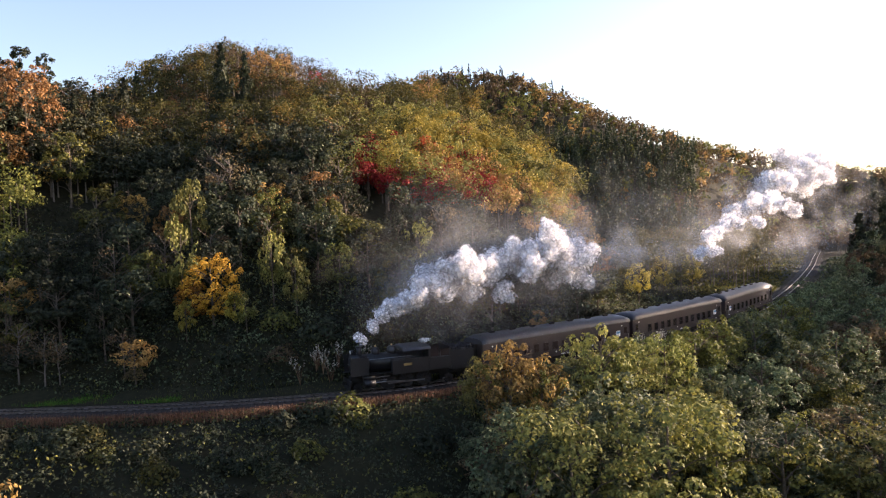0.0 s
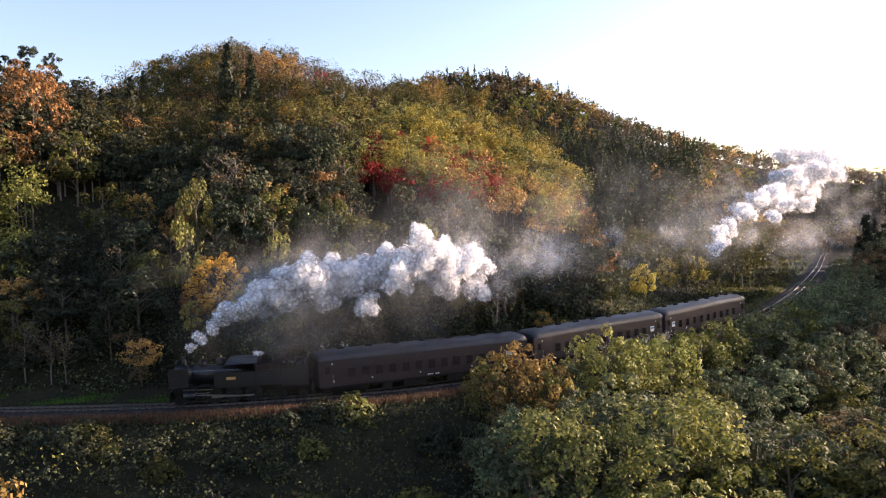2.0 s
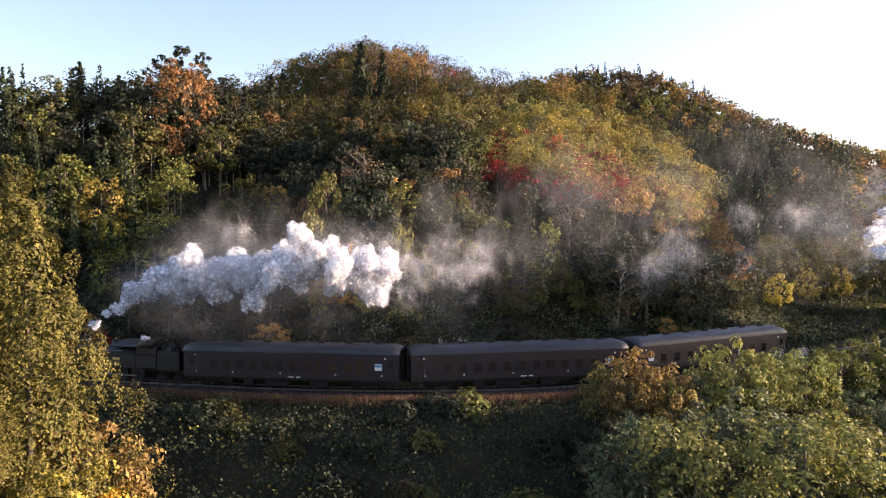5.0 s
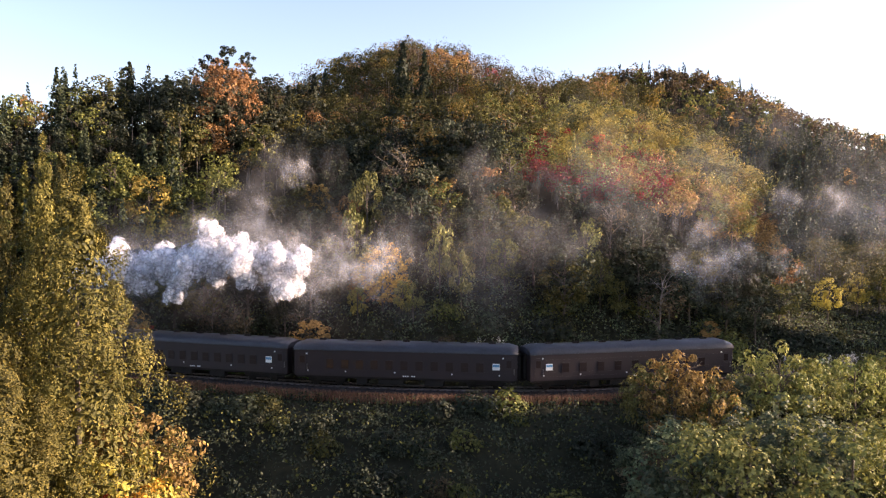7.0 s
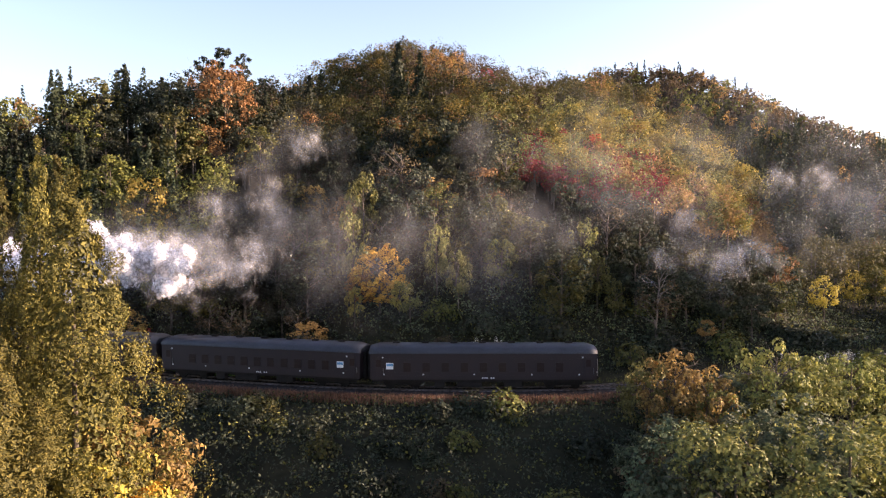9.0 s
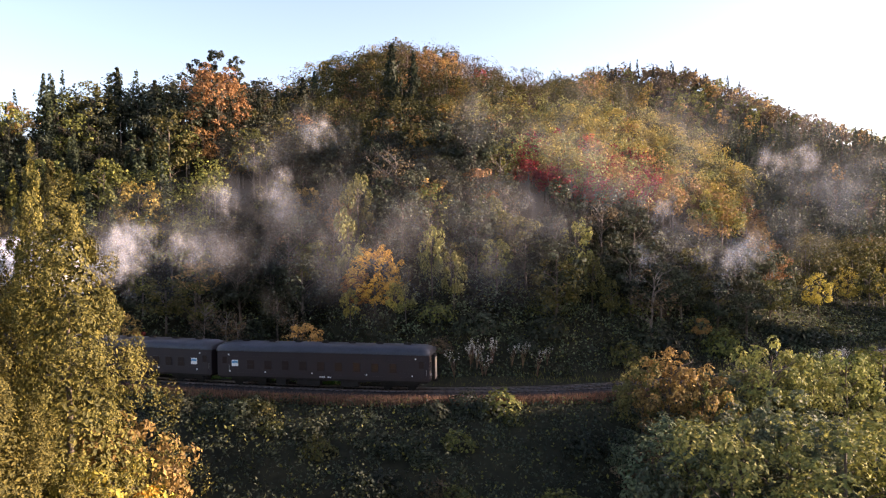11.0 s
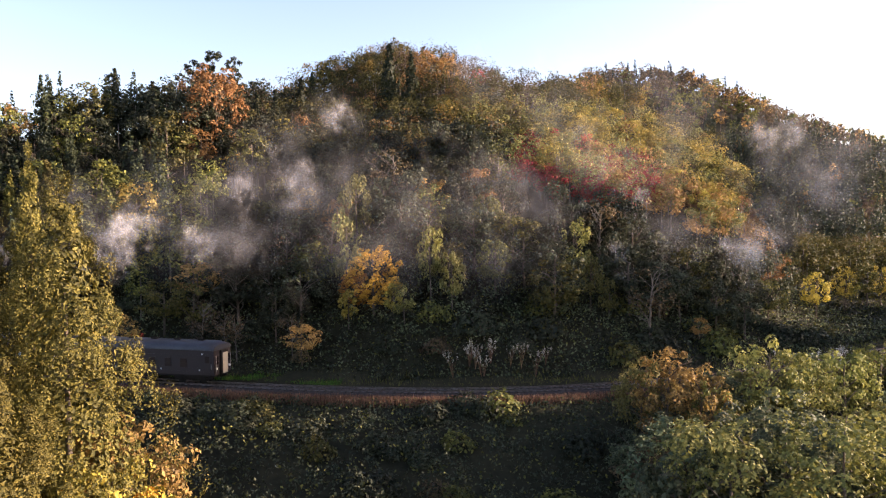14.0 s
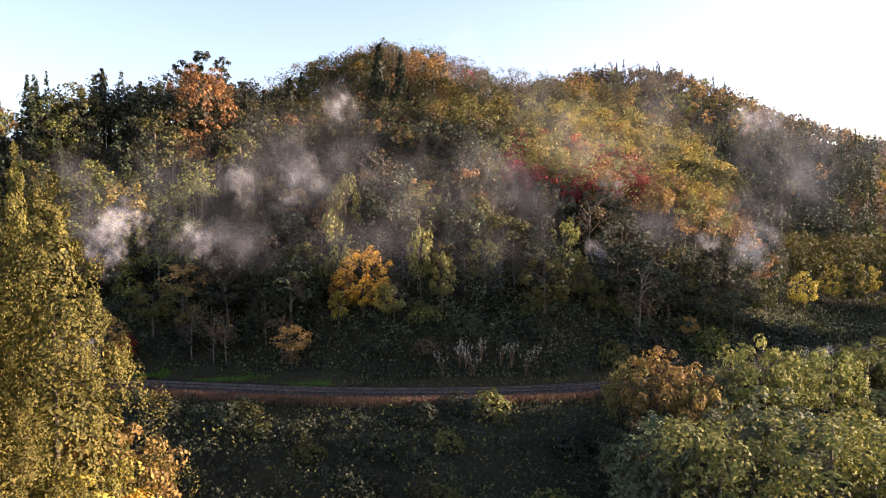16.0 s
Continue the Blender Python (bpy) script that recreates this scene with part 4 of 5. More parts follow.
def bogie(x, parent):
    fr = part("bogie", box(3.3, 0.12, 0.34, (x, 0.98, 0.62), 0.03), UNDER, parent)
    bm = box(3.3, 0.12, 0.34, (x, -0.98, 0.62), 0.03)
    box(0.5, 2.0, 0.25, (x, 0, 0.7), 0.03, None, bm)
    part("bogie_frame", bm, UNDER, fr)
    for dx in (-1.1, 1.1):
        bm = cyl(0.43, 0.12, (x + dx, 0.57, 0.43), "y", 20, None, None, 0.02)
        cyl(0.43, 0.12, (x + dx, -0.57, 0.43), "y", 20, None, bm, 0.02)
        cyl(0.07, 1.3, (x + dx, 0, 0.43), "y", 10, None, bm)
        part("wheelset", bm, UNDER, fr, "", True)


def roof_mesh(length, half_w, z0, rise, inset):
    """A rounded coach roof whose ends curve down."""
    n, m = 26, 13
    xs = np.linspace(-length / 2, length / 2, n)
    th = np.linspace(0, np.pi, m)
    rows = []
    for x in xs:
        e = max(0.0, abs(x) - (length / 2 - inset)) / inset
        k = math.sqrt(max(0.0, 1 - 0.55 * e * e))
        rows.append([(x, half_w * np.sign(math.cos(t)) * abs(math.cos(t)) ** 0.75, z0 + rise * k * math.sin(t) ** 0.8) for t in th])
    v = np.array(rows).reshape(-1, 3)
    i = np.arange(n - 1)[:, None] * m + np.arange(m - 1)[None]
    f = np.stack([i, i + 1, i + m + 1, i + m], -1).reshape(-1, 4)
    bm = bmesh.new()
    vs = [bm.verts.new(p) for p in v]
    for q in f:
        bm.faces.new([vs[j] for j in q])
    bm.faces.new([vs[j] for j in range(m)])
    bm.faces.new([vs[(n - 1) * m + j] for j in range(m)])
    return bm


def coach(label, boards, windows, stripes, tail):
    root = tagged(new("passenger_coach"), label, "railway coach", "coaches of the train")
    L = 19.65
    body = part("body", box(L, 2.8, 2.35, (0, 0, 2.13), 0.05), COACH_BROWN, root)
    part("roof", roof_mesh(L + 0.1, 1.46, 3.22, 0.72, 0.9), ROOF_GREY, root, "rounded dark grey roof", True)
    part("gutter", box(L, 2.93, 0.06, (0, 0, 3.24), 0.02), ROOF_GREY, root)
    for z in (1.28, 1.62) if stripes else (1.62,):
        part("belt_rail", box(L - 0.3, 2.845, 0.06, (0, 0, z), 0.01), COACH_BROWN, body)
    if stripes:
        part("belt_rail", box(L - 0.6, 2.845, 0.05, (0, 0, 2.75), 0.01), COACH_BROWN, body)
    part("solebar", box(L - 0.4, 2.6, 0.28, (0, 0, 0.92), 0.02), UNDER, root)
    for x in np.linspace(-7.6, 7.6, 7):
        bm = box(0.62, 0.32, 0.16, (x, 0, 4.0), 0.04)
        box(0.2, 0.2, 0.2, (x, 0, 3.9), 0, None, bm)
        part("roof_ventilator", bm, UNDER, root)
    for x in windows:
        for side in (-1, 1):
            window(x, side, root)
    for x in (-9.1, 9.1):
        for side in (-1, 1):
            door = part("door", box(0.72, 0.05, 1.95, (x, side * 1.395, 1.98), 0.02), COACH_BROWN, root)
            part("door_window", box(0.42, 0.02, 0.6, (x, side * 1.425, 2.4)), GLASS, door)
            part("handle", box(0.04, 0.05, 0.5, (x - 0.44, side * 1.43, 1.75), 0.01), STEEL, door)
            part("step", box(0.7, 0.25, 0.05, (x, side * 1.3, 0.62), 0.01), UNDER, root)
    for end in (-1, 1):
        part("gangway", box(0.28, 1.1, 2.2, (end * (L / 2 + 0.13), 0, 2.05), 0.04), UNDER, root)
        part("coupler", box(0.5, 0.22, 0.25, (end * (L / 2 + 0.2), 0, 0.88), 0.04), UNDER, root)
    bogie(-7.0, root)
    bogie(7.0, root)
    for x, w, h in ((-2.6, 1.6, 0.5), (1.2, 2.2, 0.45), (3.8, 0.9, 0.55)):
        for side in (-1, 1):
            part("underfloor_box", box(w, 0.6, h, (x, side * 0.95, 0.52), 0.03), UNDER, root)
    # small white marks and the sign boards along the sides
    for x in (-8.3, -4.2, 0.8, 5.2, 8.6):
        for side in (-1, 1):
            part("reflector", box(0.12, 0.02, 0.12, (x, side * 1.428, 1.42)), WHITE, root)
    for x in (-8.6, 8.7):
        for side in (-1, 1):
            part("reflector", box(0.12, 0.02, 0.12, (x, side * 1.414, 2.9)), WHITE, root)
    for i in range(6):
        if i != 2:
            part("painted_mark", box(0.13, 0.012, 0.1, (-0.9 + 0.19 * i, 1.416, 1.12)), WHITE, root)
    for x in boards:
        for side in (-1, 1):
            sign = part("sign_board", box(0.62, 0.03, 0.56, (x, side * 1.43, 2.15), 0.01), WHITE, root, "white destination board")
            part("stripe", box(0.56, 0.01, 0.2, (x, side * 1.448, 2.25)), BLUE, sign)
    if tail:
        for side in (-1, 1):
            part("tail_lamp", cyl(0.1, 0.12, (-L / 2 - 0.05, side * 1.05, 1.55), "x", 12), LAMP, root)
            part("handrail", cyl(0.02, 1.5, (-L / 2 - 0.09, side * 1.2, 2.0), "z", 8), STEEL, root)
            part("end_window", box(0.03, 0.5, 0.7, (-L / 2 - 0.012, side * 0.95, 2.3)), GLASS, root)
        part("end_door", box(0.05, 0.8, 1.9, (-L / 2 - 0.28, 0, 1.98), 0.02), CREAM, root)
    return root


COACHES = [
    coach("old brown passenger coach with dark grey vented roof behind the engine", (-8.0,), np.linspace(-6.4, 7.0, 12), False, False),
    coach("old brown passenger coach in the middle of the train", (-8.0,), np.linspace(-6.6, 6.6, 11), False, False),
    coach("old brown last coach with pale belt lines and open end", (8.1,), np.linspace(-6.6, 6.6, 9), True, True),
]


def spoked_wheel(name, r, x, side, parent, spokes=12):
    """A spoked wheel standing at its own hub, so that it can turn."""
    hub = cyl(r, 0.13, (0, 0, 0), "y", 28, None, None, 0.015)
    ob = part(name, hub, UNDER, parent, "", True)
    ob.matrix_basis = Matrix.Translation((x, side * 0.6, r))
    tyre = cyl(r * 0.985, 0.03, (0, side * 0.075, 0), "y", 28)
    part("tyre", tyre, UNDER, ob)
    face = cyl(r * 0.88, 0.03, (0, side * 0.082, 0), "y", 28)
    part("wheel_well", face, LOCO_BLACK, ob)
    bm = cyl(r * 0.2, 0.08, (0, side * 0.1, 0), "y", 14)
    for k in range(spokes):
        a = math.tau * k / spokes
        box(0.05, 0.04, r * 0.72, (math.sin(a) * r * 0.5, side * 0.1, math.cos(a) * r * 0.5), 0, Matrix.Rotation(a, 4, "Y"), bm)
    box(r * 0.9, 0.05, r * 0.3, (0, side * 0.1, -r * 0.62), 0.02, None, bm)
    part("spokes", bm, UNDER, ob)
    return ob


def locomotive():
    root = tagged(new("steam_locomotive"), "black steam tank locomotive with side tanks, hauling the coaches", "locomotive")
    part("boiler", cyl(0.78, 5.6, (2.0, 0, 2.45), "x", 32, None, None, 0.02), LOCO_BLACK, root, "", True)
    smoke = part("smokebox", cyl(0.82, 1.5, (4.95, 0, 2.45), "x", 32, None, None, 0.03), LOCO_BLACK, root, "", True)
    part("smokebox_door", cyl(0.66, 0.14, (5.75, 0, 2.45), "x", 28, 0.45), LOCO_BLACK, smoke, "", True)
    part("door_handle", box(0.05, 0.5, 0.04, (5.86, 0, 2.45)), STEEL, smoke)
    bm = cyl(0.26, 0.85, (4.9, 0, 3.55), "z", 20, 0.22)
    cyl(0.27, 0.1, (4.9, 0, 3.95), "z", 20, None, bm)
    part("chimney", bm, LOCO_BLACK, root, "", True)
    for x, r in ((3.4, 0.36), (1.9, 0.42)):
        bm = cyl(r, 0.5, (x, 0, 3.35), "z", 20, r * 0.95)
        bmesh.ops.create_uvsphere(bm, u_segments=20, v_segments=10, radius=r * 0.97, matrix=Matrix.Translation((x, 0, 3.58)) @ Matrix.Diagonal((1, 1, 0.55, 1)))
        part("dome", bm, LOCO_BLACK, root, "", True)
        part("dome_cap", cyl(0.07, 0.14, (x, 0, 3.86), "z", 10), BRASS, root, "bright brass cap")
    part("whistle", cyl(0.04, 0.35, (0.5, 0.2, 3.5), "z", 8), BRASS, root, "bright brass whistle")
    part("safety_valve", cyl(0.07, 0.3, (0.7, -0.1, 3.4), "z", 10), BRASS, root)
    lamp = part("headlight", cyl(0.2, 0.36, (5.5, 0, 3.5), "x", 18, None, None, 0.02), LOCO_BLACK, root, "", True)
    part("lens", cyl(0.165, 0.03, (5.69, 0, 3.5), "x", 18), LAMP, lamp)
    for side in (-1, 1):
        tank = part("side_tank", box(3.4, 0.55, 1.3, (0.6, side * 1.12, 2.05), 0.05), LOCO_BLACK, root)
        part("number_plate", box(0.75, 0.02, 0.22, (0.9, side * 1.405, 2.2), 0.005), BRASS, tank, "brass plate")
        part("running_board", box(4.2, 0.6, 0.06, (4.0, side * 1.05, 1.62), 0.01), LOCO_BLACK, root)
        part("smoke_deflector", box(1.6, 0.04, 1.5, (5.2, side * 1.25, 2.4), 0.01), LOCO_BLACK, root)
        cylinder = part("cylinder", cyl(0.38, 1.0, (4.35, side * 1.05, 0.85), "x", 22, None, None, 0.02), LOCO_BLACK, root, "", True)
        part("valve_chest", cyl(0.2, 1.1, (4.35, side * 1.05, 1.35), "x", 16, None, None, 0.01), LOCO_BLACK, cylinder, "", True)
        part("piston_rod", cyl(0.045, 1.1, (3.4, side * 1.05, 0.85), "x", 8), STEEL, root)
        part("slide_bar", box(1.1, 0.07, 0.06, (3.3, side * 1.05, 1.02)), STEEL, root)
        part("main_rod", box(2.6, 0.06, 0.13, (1.75, side * 0.95, 0.72), 0.01, Matrix.Rotation(radians(-4), 4, "Y")), STEEL, root, "polished steel rod")
        part("coupling_rod", box(3.5, 0.06, 0.12, (0.9, side * 0.86, 0.6), 0.01), STEEL, root, "polished steel rod")
        part("valve_rod", box(1.5, 0.05, 0.06, (3.2, side * 1.05, 1.3), 0.005), STEEL, root)
        part("handrail", cyl(0.018, 4.6, (2.6, side * 0.86, 2.85), "x", 6), STEEL, root)
        part("cab_step", box(0.5, 0.3, 0.05, (-2.6, side * 1.25, 0.55), 0.01), UNDER, root)
    cab = part("cab", box(2.1, 2.75, 1.1, (-2.15, 0, 2.0), 0.03), LOCO_BLACK, root)
    for side in (-1, 1):
        for x in (-1.2, -2.15, -3.15):
            part("cab_post", box(0.16 if x != -2.15 else 0.1, 0.06, 0.85, (x, side * 1.34, 2.95)), LOCO_BLACK, cab)
        for x in (-1.66, -2.66):
            part("cab_window", box(0.8, 0.02, 0.62, (x, side * 1.33, 2.93)), GLASS, cab)
    part("cab_front", box(0.08, 2.7, 0.9, (-1.14, 0, 2.95)), LOCO_BLACK, cab)
    part("cab_back", box(0.08, 2.7, 0.9, (-3.16, 0, 2.95)), LOCO_BLACK, cab)
    part("cab_roof", roof_mesh(2.6, 1.45, 3.36, 0.42, 0.3), ROOF_GREY, root, "worn grey cab roof", True)
    part("coal_bunker", box(2.3, 2.6, 1.75, (-4.35, 0, 2.15), 0.06), LOCO_BLACK, root)
    coal = bmesh.new()
    rng = random.Random(4)
    for _ in range(90):
        s = rng.uniform(0.1, 0.22)
        bmesh.ops.create_icosphere(coal, subdivisions=1, radius=s, matrix=Matrix.Translation((-4.35 + rng.uniform(-1, 1), rng.uniform(-1.1, 1.1), 3.05 + rng.uniform(-0.05, 0.16))))
    part("coal", coal, LOCO_BLACK, root, "heaped black coal")
    part("frame", box(11.6, 1.0, 0.45, (0, 0, 1.1), 0.03), UNDER, root)
    for x in (6.0, -5.75):
        part("buffer_beam", box(0.16, 2.5, 0.45, (x, 0, 0.98), 0.02), LOCO_BLACK, root)
        part("coupler", box(0.5, 0.24, 0.26, (x + math.copysign(0.25, x), 0, 0.88), 0.04), UNDER, root)
    part("cow_catcher", box(0.1, 2.2, 0.4, (6.05, 0, 0.5), 0.02), LOCO_BLACK, root)
    wheels = []
    for side in (-1, 1):
        for x in (2.5, 0.85, -0.8):
            wheels.append((spoked_wheel("driving_wheel", 0.76, x, side, root), 0.76))
        wheels.append((spoked_wheel("leading_wheel", 0.43, 5.3, side, root, 9), 0.43))
        for x in (-3.2, -4.9):
            wheels.append((spoked_wheel("trailing_wheel", 0.43, x, side, root, 9), 0.43))
    return root, wheels


LOCO, WHEELS = locomotive()

# seconds, metres along the line of the train's rear end
REAR = [(-1.0, 244.9), (0.0, 237.2), (0.5, 233.5), (1.0, 229.7), (1.5, 225.9), (2.0, 222.1), (2.5, 218.2), (3.0, 214.3), (3.5, 210.5), (4.0, 206.9), (4.5, 203.3), (5.0, 199.8), (7.0, 186.3), (9.0, 173.1), (11.3, 157.2), (12.5, 149.4), (13.8, 140.8), (14.5, 136.2), (16.0, 126.6)]
RT, RS = np.array([r[0] for r in REAR]), np.array([r[1] for r in REAR])
GAP = 20.2
BACKS = [(COACHES[2], 9.8), (COACHES[1], 9.8 + GAP), (COACHES[0], 9.8 + 2 * GAP), (LOCO, 9.8 + 2 * GAP + 15.8)]


def rear(t):
    return float(np.interp(t, RT, RS))


def vehicle_pose(t, back, half=6.5):
    s = rear(t) - back
    a, b = on_track(np.array(s + half)), on_track(np.array(s - half))
    c = (a + b) / 2
    return Matrix.Translation((c[0], c[1], 0.0)) @ Matrix.Rotation(math.atan2(b[1] - a[1], b[0] - a[0]), 4, "Z")

# ---- steam ----


def soft_flakes(p, billow, flake, rng, material):
    """Six-sided flakes, dense in the middle and clear at the rim, facing out of their billow."""
    n = len(p)
    nrm = unit(billow + rng.normal(0, 0.4, (n, 3)))
    a = unit(np.cross(nrm, rng.normal(size=(n, 3))))
    b = np.cross(nrm, a)
    s = flake * rng.uniform(0.65, 1.35, (n, 1))
    rim = [p + (a * math.cos(k * math.pi / 3) + b * math.sin(k * math.pi / 3)) * s for k in range(6)]
    v = np.stack([p] + rim, 1).reshape(-1, 3)
    base = np.arange(n)[:, None, None] * 7
    k = np.arange(6)
    f = (base + np.stack([0 * k, 1 + k, 1 + (k + 1) % 6], 1)[None]).reshape(-1, 3)
    me = quick("steam_puff", v, f, material)
    me.attributes.new("thickness", "FLOAT", "POINT").data.foreach_set("value", np.tile(np.r_[1.0, np.zeros(6)], n).astype(np.float32))
    return me


def puff_mesh(seed, n, lumps, flake, squash=0.85, material=BILLOW):
    """A billow of steam: soft flakes heaped into rounded lumps; about 1 m in radius."""
    rng = np.random.default_rng(seed)
    c = unit(rng.normal(size=(lumps, 3))) * rng.uniform(0.25, 0.62, (lumps, 1))
    r = rng.uniform(0.24, 0.42, lumps)
    which = rng.integers(0, lumps, n)
    d = unit(rng.normal(size=(n, 3)))
    p = c[which] + d * rng.uniform(0.2, 1.0, (n, 1)) ** 0.6 * r[which][:, None]
    p[:, 2] *= squash
    return soft_flakes(p, unit(d + 0.7 * unit(c[which])), flake, rng, material)


def mist_mesh(seed, n, flake, material=THIN):
    """A thin bank of mist: loose soft flakes that thin out to all sides; about 1 m in radius."""
    rng = np.random.default_rng(seed)
    c = rng.normal(0, 0.42, (14, 3))
    p = c[rng.integers(0, 14, n)] + rng.normal(0, 0.2, (n, 3))
    p[:, 2] *= 0.7
    return soft_flakes(p, unit(p + rng.normal(0, 0.15, (n, 3))), flake, rng, material)


DENSE = [puff_mesh(70 + k, 230, 9, 0.2) for k in range(5)]
WISPS = [mist_mesh(90 + k, 56, 0.40, WISP) for k in range(3)]
MIST = [mist_mesh(80 + k, 36, 0.48) for k in range(4)]
SR = np.random.default_rng(17)
STEAM_ROWS = []
CHIMNEY_BACK = 9.8 + 2 * GAP + 15.8 + 4.9      # of the chimney, in front of the rear end


def chimney_at(t, behind):
    """A place over the line, so many metres behind the chimney."""
    return on_track(np.array(rear(t) - CHIMNEY_BACK + behind)), across(np.array(rear(t) - CHIMNEY_BACK + behind))


def rise(b):
    """Height of the plume's middle so many metres behind the chimney."""
    return 4.2 + 5.0 * (1 - math.exp(-max(b, 0) / 4.0)) + 0.06 * max(b, 0)


def puff(mesh, radius, rows, label, spin=0.0):
    ob = new("steam_puff", mesh)
    ob.scale = (radius, radius, radius)
    tagged(ob, label, "steam", "steam of the locomotive", "stuff")
    STEAM_ROWS.append((ob, rows))
    return ob


TIMES = [0, 1, 2, 3, 4, 5, 6, 7, 8, 9, 10, 11, 12, 13, 14, 15, 16]
FLOW = 0.45       # metres a second by which the billows fall behind the chimney

# billows of the plume, from the chimney back
b0 = 27.0
while b0 > -8.0:
    for k in range(2 if b0 > 2 else 1):
        side, lift, turn = SR.normal(0, 0.55), SR.normal(0, 0.55), SR.uniform(0, 360)
        size = (1.0 + 1.15 * min(1.0, max(b0, 0) / 7)) * SR.uniform(0.75, 1.15) if b0 > 0 else 0.8
        rows = []
        for t in TIMES:
            b = b0 + FLOW * t
            c, nrm = chimney_at(t, b)
            if b < 0:       # still in the boiler
                c, nrm = chimney_at(t, 1.5)
                rows.append((t, pose(c[0], c[1], 2.45, 0, 0, turn)))
            else:
                wide = 0.35 + 1.55 * (1 - math.exp(-b / 7))
                o = side * wide * 1.5 + 0.05 * b
                rows.append((t, pose(c[0] + nrm[0] * o, c[1] + nrm[1] * o, rise(b) + lift * wide, 4 * b, 3 * b, turn + 2.5 * b)))
        puff(DENSE[int(SR.integers(5))], size, rows, "white billow of locomotive steam drifting above the train")
    b0 -= 0.95 if b0 > 0 else 1.15

# the plume's ragged tail, where the billows thin out
for k in range(22):
    b0, side, lift, turn = 21 + 0.75 * k, SR.normal(0, 1.3), SR.normal(0, 1.2), SR.uniform(0, 360)
    rows = []
    for t in TIMES:
        b = b0 + 0.3 * t
        c, nrm = chimney_at(t, b)
        rows.append((t, pose(c[0] + nrm[0] * (side + 1.5), c[1] + nrm[1] * (side + 1.5), rise(b) + lift, 4 * b, 0, turn + 2.5 * b)))
    puff(WISPS[k % 3], SR.uniform(1.5, 2.6), rows, "ragged wisp at the tail of the locomotive's plume")

# mist that the plume leaves hanging along the line: where along the line, when it is left behind
for s, t0 in [(x, None) for x in np.linspace(178, 250, 13)] + [(x, (RS[1] - CHIMNEY_BACK + 14 - x) / 8.0) for x in np.linspace(172, 98, 12)]:
    for k in range(2):
        o, lift, turn, size = SR.normal(3.5, 2.2), SR.normal(0, 1.7), SR.uniform(0, 360), SR.uniform(5.5, 8.5)
        rows = []
        p, nrm = on_track(np.array(s)), across(np.array(s))
        for t in TIMES:
            age = t + 4 if t0 is None else t - t0
            if age < 0:
                b = 3 + 20 * ((s * 7.3 + 11 * k) % 17) / 17
                c, nn = chimney_at(t, b)
                rows.append((t, pose(c[0] + 1.5 * nn[0], c[1] + 1.5 * nn[1], rise(b) - 0.5, 0, 0, turn)))
            else:
                h = 8.6 + 0.75 * age + lift * (0.5 + 0.22 * age)
                oo = o * min(1.0, 0.3 + age / 4) + 0.9 * age
                rows.append((t, pose(p[0] + nrm[0] * oo + 0.15 * age, p[1] + nrm[1] * oo, h, 3 * age, 2 * age, turn + 4 * age)))
        puff(MIST[int(SR.integers(4))], size, rows, "thin grey mist of steam hanging before the hillside")

# the sunlit cloud left far back along the curve
for k in range(60):
    f = (k / 59) ** 0.85
    x, y, z = 54 + 54 * f + SR.normal(0, 1.2 + 1.5 * f), 86 + 45 * f + SR.normal(0, 1.5 + 1.5 * f), 9.5 + 14 * f + SR.normal(0, 0.8 + 1.7 * f)
    turn, size = SR.uniform(0, 360), (1.5 + 2.2 * f) * SR.uniform(0.8, 1.25)
    thick = k % 3 < 2
    vx, vy, vz = 0.5 + SR.normal(0, 0.35), 0.3 + SR.normal(0, 0.3), 0.45 + SR.normal(0, 0.25)
    puff(DENSE[k % 5] if thick else WISPS[k % 3], size if thick else 1.5 * size, [(t, pose(x + vx * t, y + vy * t, z + vz * t, 2 * t, t, turn + 3 * t)) for t in (0, 4, 8, 12, 16)], "sunlit cloud of steam drifting over the curve")

# the plume's older stretch, which breaks up in the first seconds
for k in range(9):
    x0, y0, z0 = 20 + 4.2 * k, 68.5 + 2.1 * k, 9.6 + SR.normal(0, 0.5)
    dx, dy, dz, turn = SR.normal(0, 0.5), SR.normal(0.4, 0.4), SR.normal(0.5, 0.4), SR.uniform(0, 360)
    puff(WISPS[k % 3], SR.uniform(2.2, 3.0), [(t, pose(x0 + dx * t, y0 + dy * t, z0 + max(dz, 0.1) * t, 2 * t, 0, turn + 5 * t)) for t in (0, 2, 4, 8, 12, 16)], "wisp of the older plume breaking up")

# thin mist in the sun over the curve
for k in range(9):
    x, y, z = 70 + 6.5 * k + SR.normal(0, 3), 98 + 5.2 * k + SR.normal(0, 3), SR.uniform(7, 17)
    turn = SR.uniform(0, 360)
    puff(WISPS[k % 3] if k % 2 else MIST[k % 4], SR.uniform(5, 8), [(t, pose(x + 0.2 * t, y + 0.2 * t, z + 0.3 * t, t, 0, turn + 2 * t)) for t in (0, 4, 8, 12, 16)], "thin sunlit mist of steam over the curve")

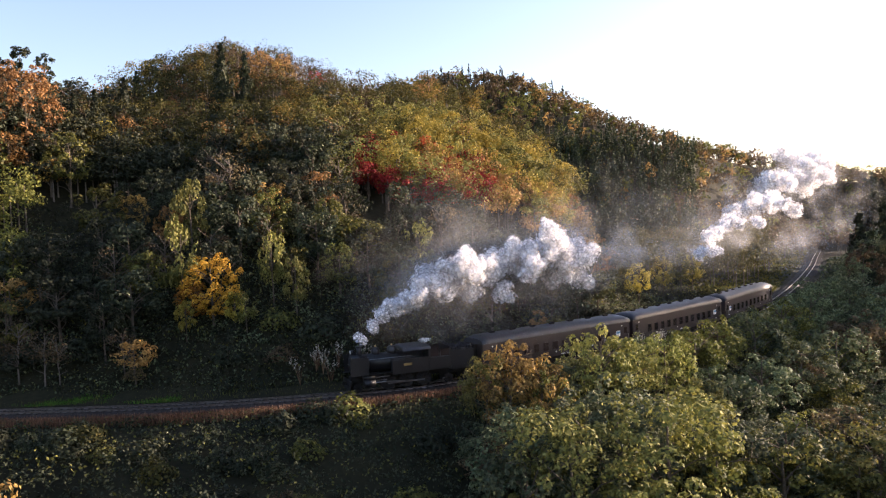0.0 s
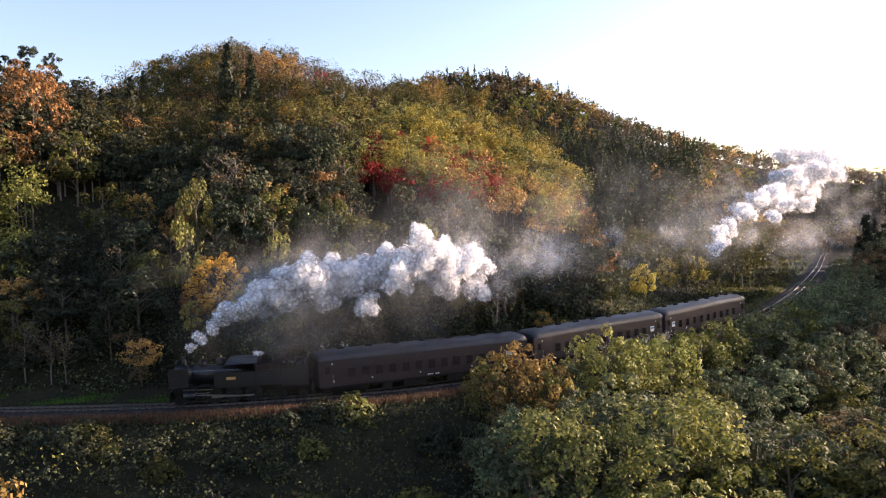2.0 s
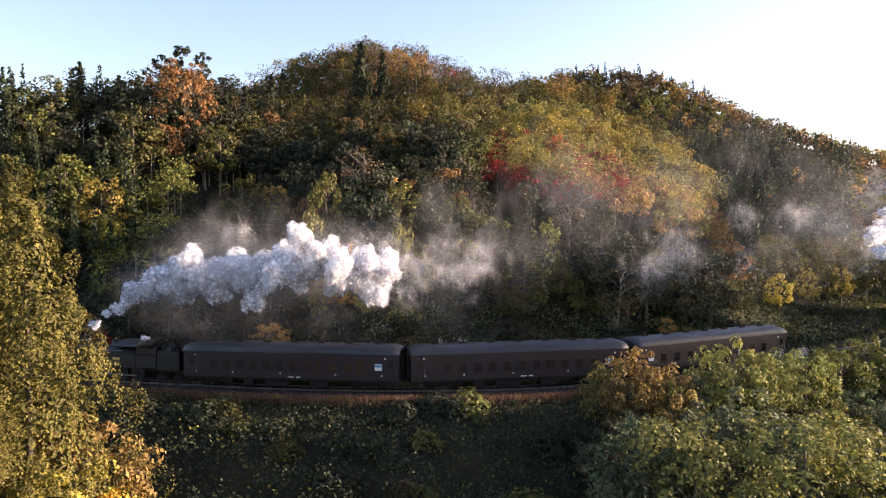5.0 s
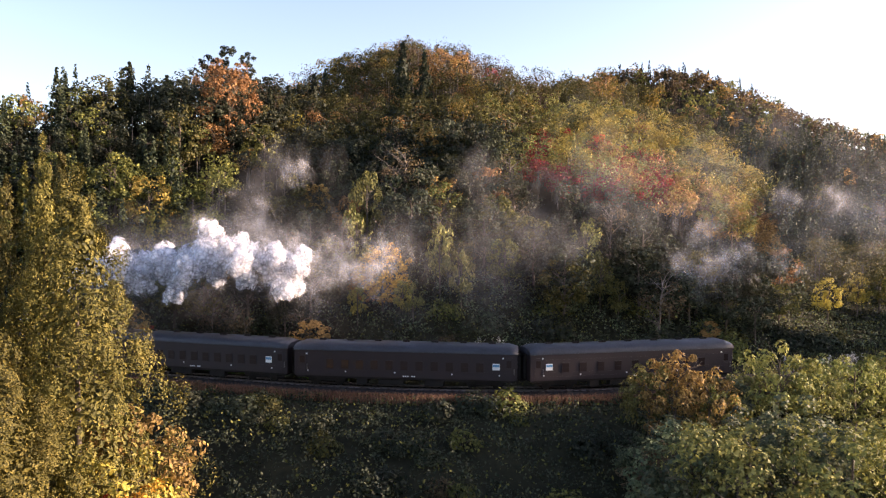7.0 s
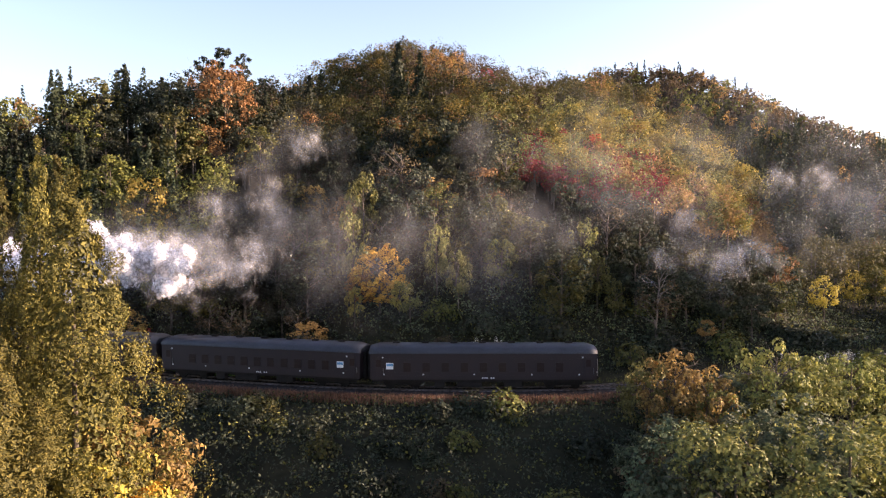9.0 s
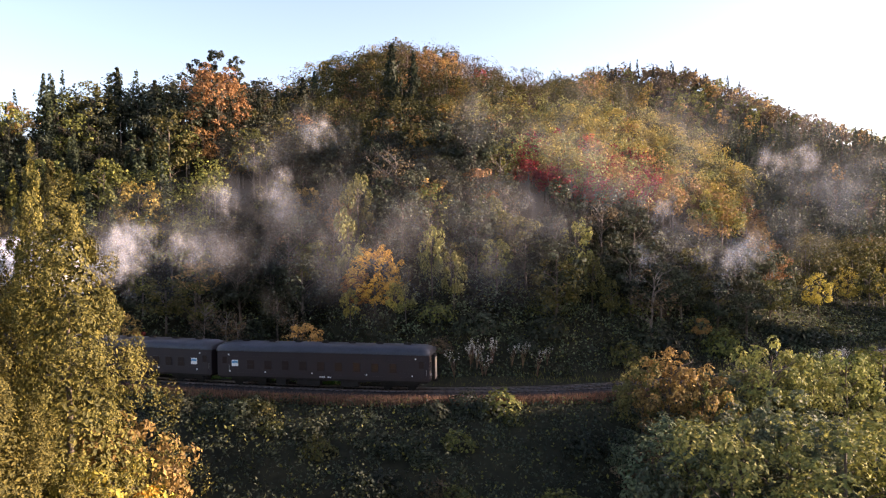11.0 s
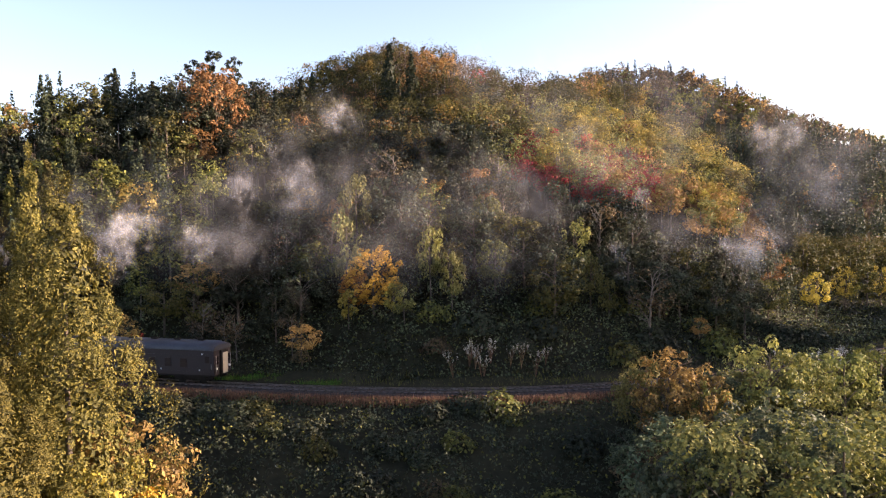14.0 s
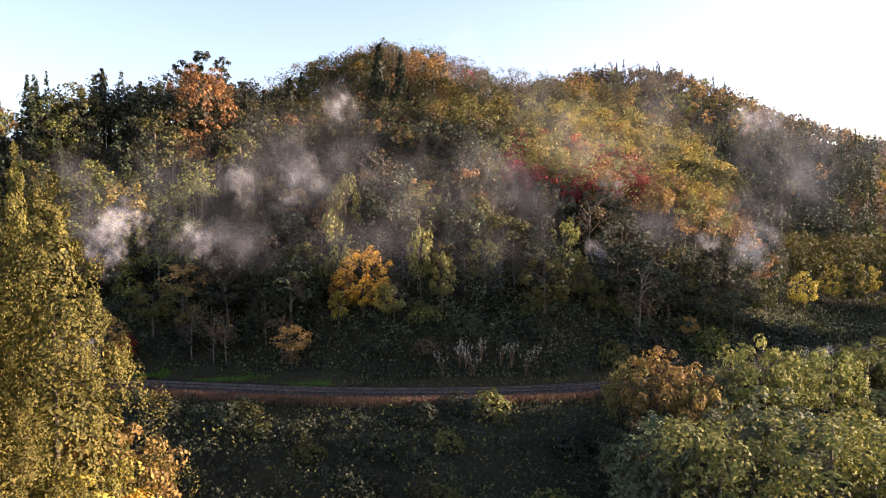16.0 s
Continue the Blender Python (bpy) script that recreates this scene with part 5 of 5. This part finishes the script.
# wisps that rise and linger beside the tall cedars: along the line, across it, lift, size, how fast they rise
for k in range(18):
    lingering = k < 9
    f = (k - 9) / 8
    s = 126 + SR.normal(0, 1.4) if lingering else 132 + 10 * f + SR.normal(0, 0.8)
    p, nrm = on_track(np.array(s)), across(np.array(s))
    turn, lift, side = SR.uniform(0, 360), SR.normal(0, 0.9), SR.normal(0, 1.0)
    t0 = (RS[1] - CHIMNEY_BACK + 9 - s) / 7.5
    rows = []
    for t in TIMES:
        age = t - t0
        if age < 0:
            c, nn = chimney_at(t, 9)
            rows.append((t, pose(c[0], c[1], rise(9), 0, 0, turn)))
        else:
            up = 9.2 + 3.6 * (1 - math.exp(-age / 3)) + 0.22 * age if lingering else 9.0 + (2 + 9 * f) * (1 - math.exp(-age / 1.8)) + 0.25 * age
            far = (1 + 0.06 * age) if lingering else (1 + 0.22 * age)
            along = 0.0 if lingering else -0.5 * age
            rows.append((t, pose(p[0] + nrm[0] * (1 + side * far + 0.2 * age) - along, p[1] + nrm[1] * (1 + side * far + 0.2 * age), up + lift * far, 2 * age, 0, turn + 3 * age)))
    thin = not lingering and k % 2
    puff(MIST[k % 4] if thin else WISPS[k % 3], SR.uniform(1.5, 2.4) if lingering else SR.uniform(4.0, 5.5) if thin else SR.uniform(2.2, 3.0), rows, "white wisp of steam lingering beside the cedars")

# a little steam at the cab's roof
cab_steam = new("cab_steam", DENSE[1])
cab_steam.parent, cab_steam.scale, cab_steam.location = LOCO, (0.9, 0.55, 0.35), (-1.2, 0.0, 3.95)
tagged(cab_steam, "wisp of white steam")

sleepers()


def motions():
    for ob, back in BACKS:
        half = 4.0 if ob is LOCO else 7.0
        walk(ob, [(t, vehicle_pose(t, back, half)) for t in np.arange(0, 16.01, 0.5)])
    for ob, r in WHEELS:
        at0 = ob.matrix_basis.copy()
        walk(ob, [(t, at0 @ Matrix.Rotation((rear(0) - rear(t)) / r, 4, "Y")) for t in np.arange(0, 16.001, 0.1 if r > 0.5 else 1 / 15)])
    for ob, rows in STEAM_ROWS:
        walk(ob, rows)


motions()
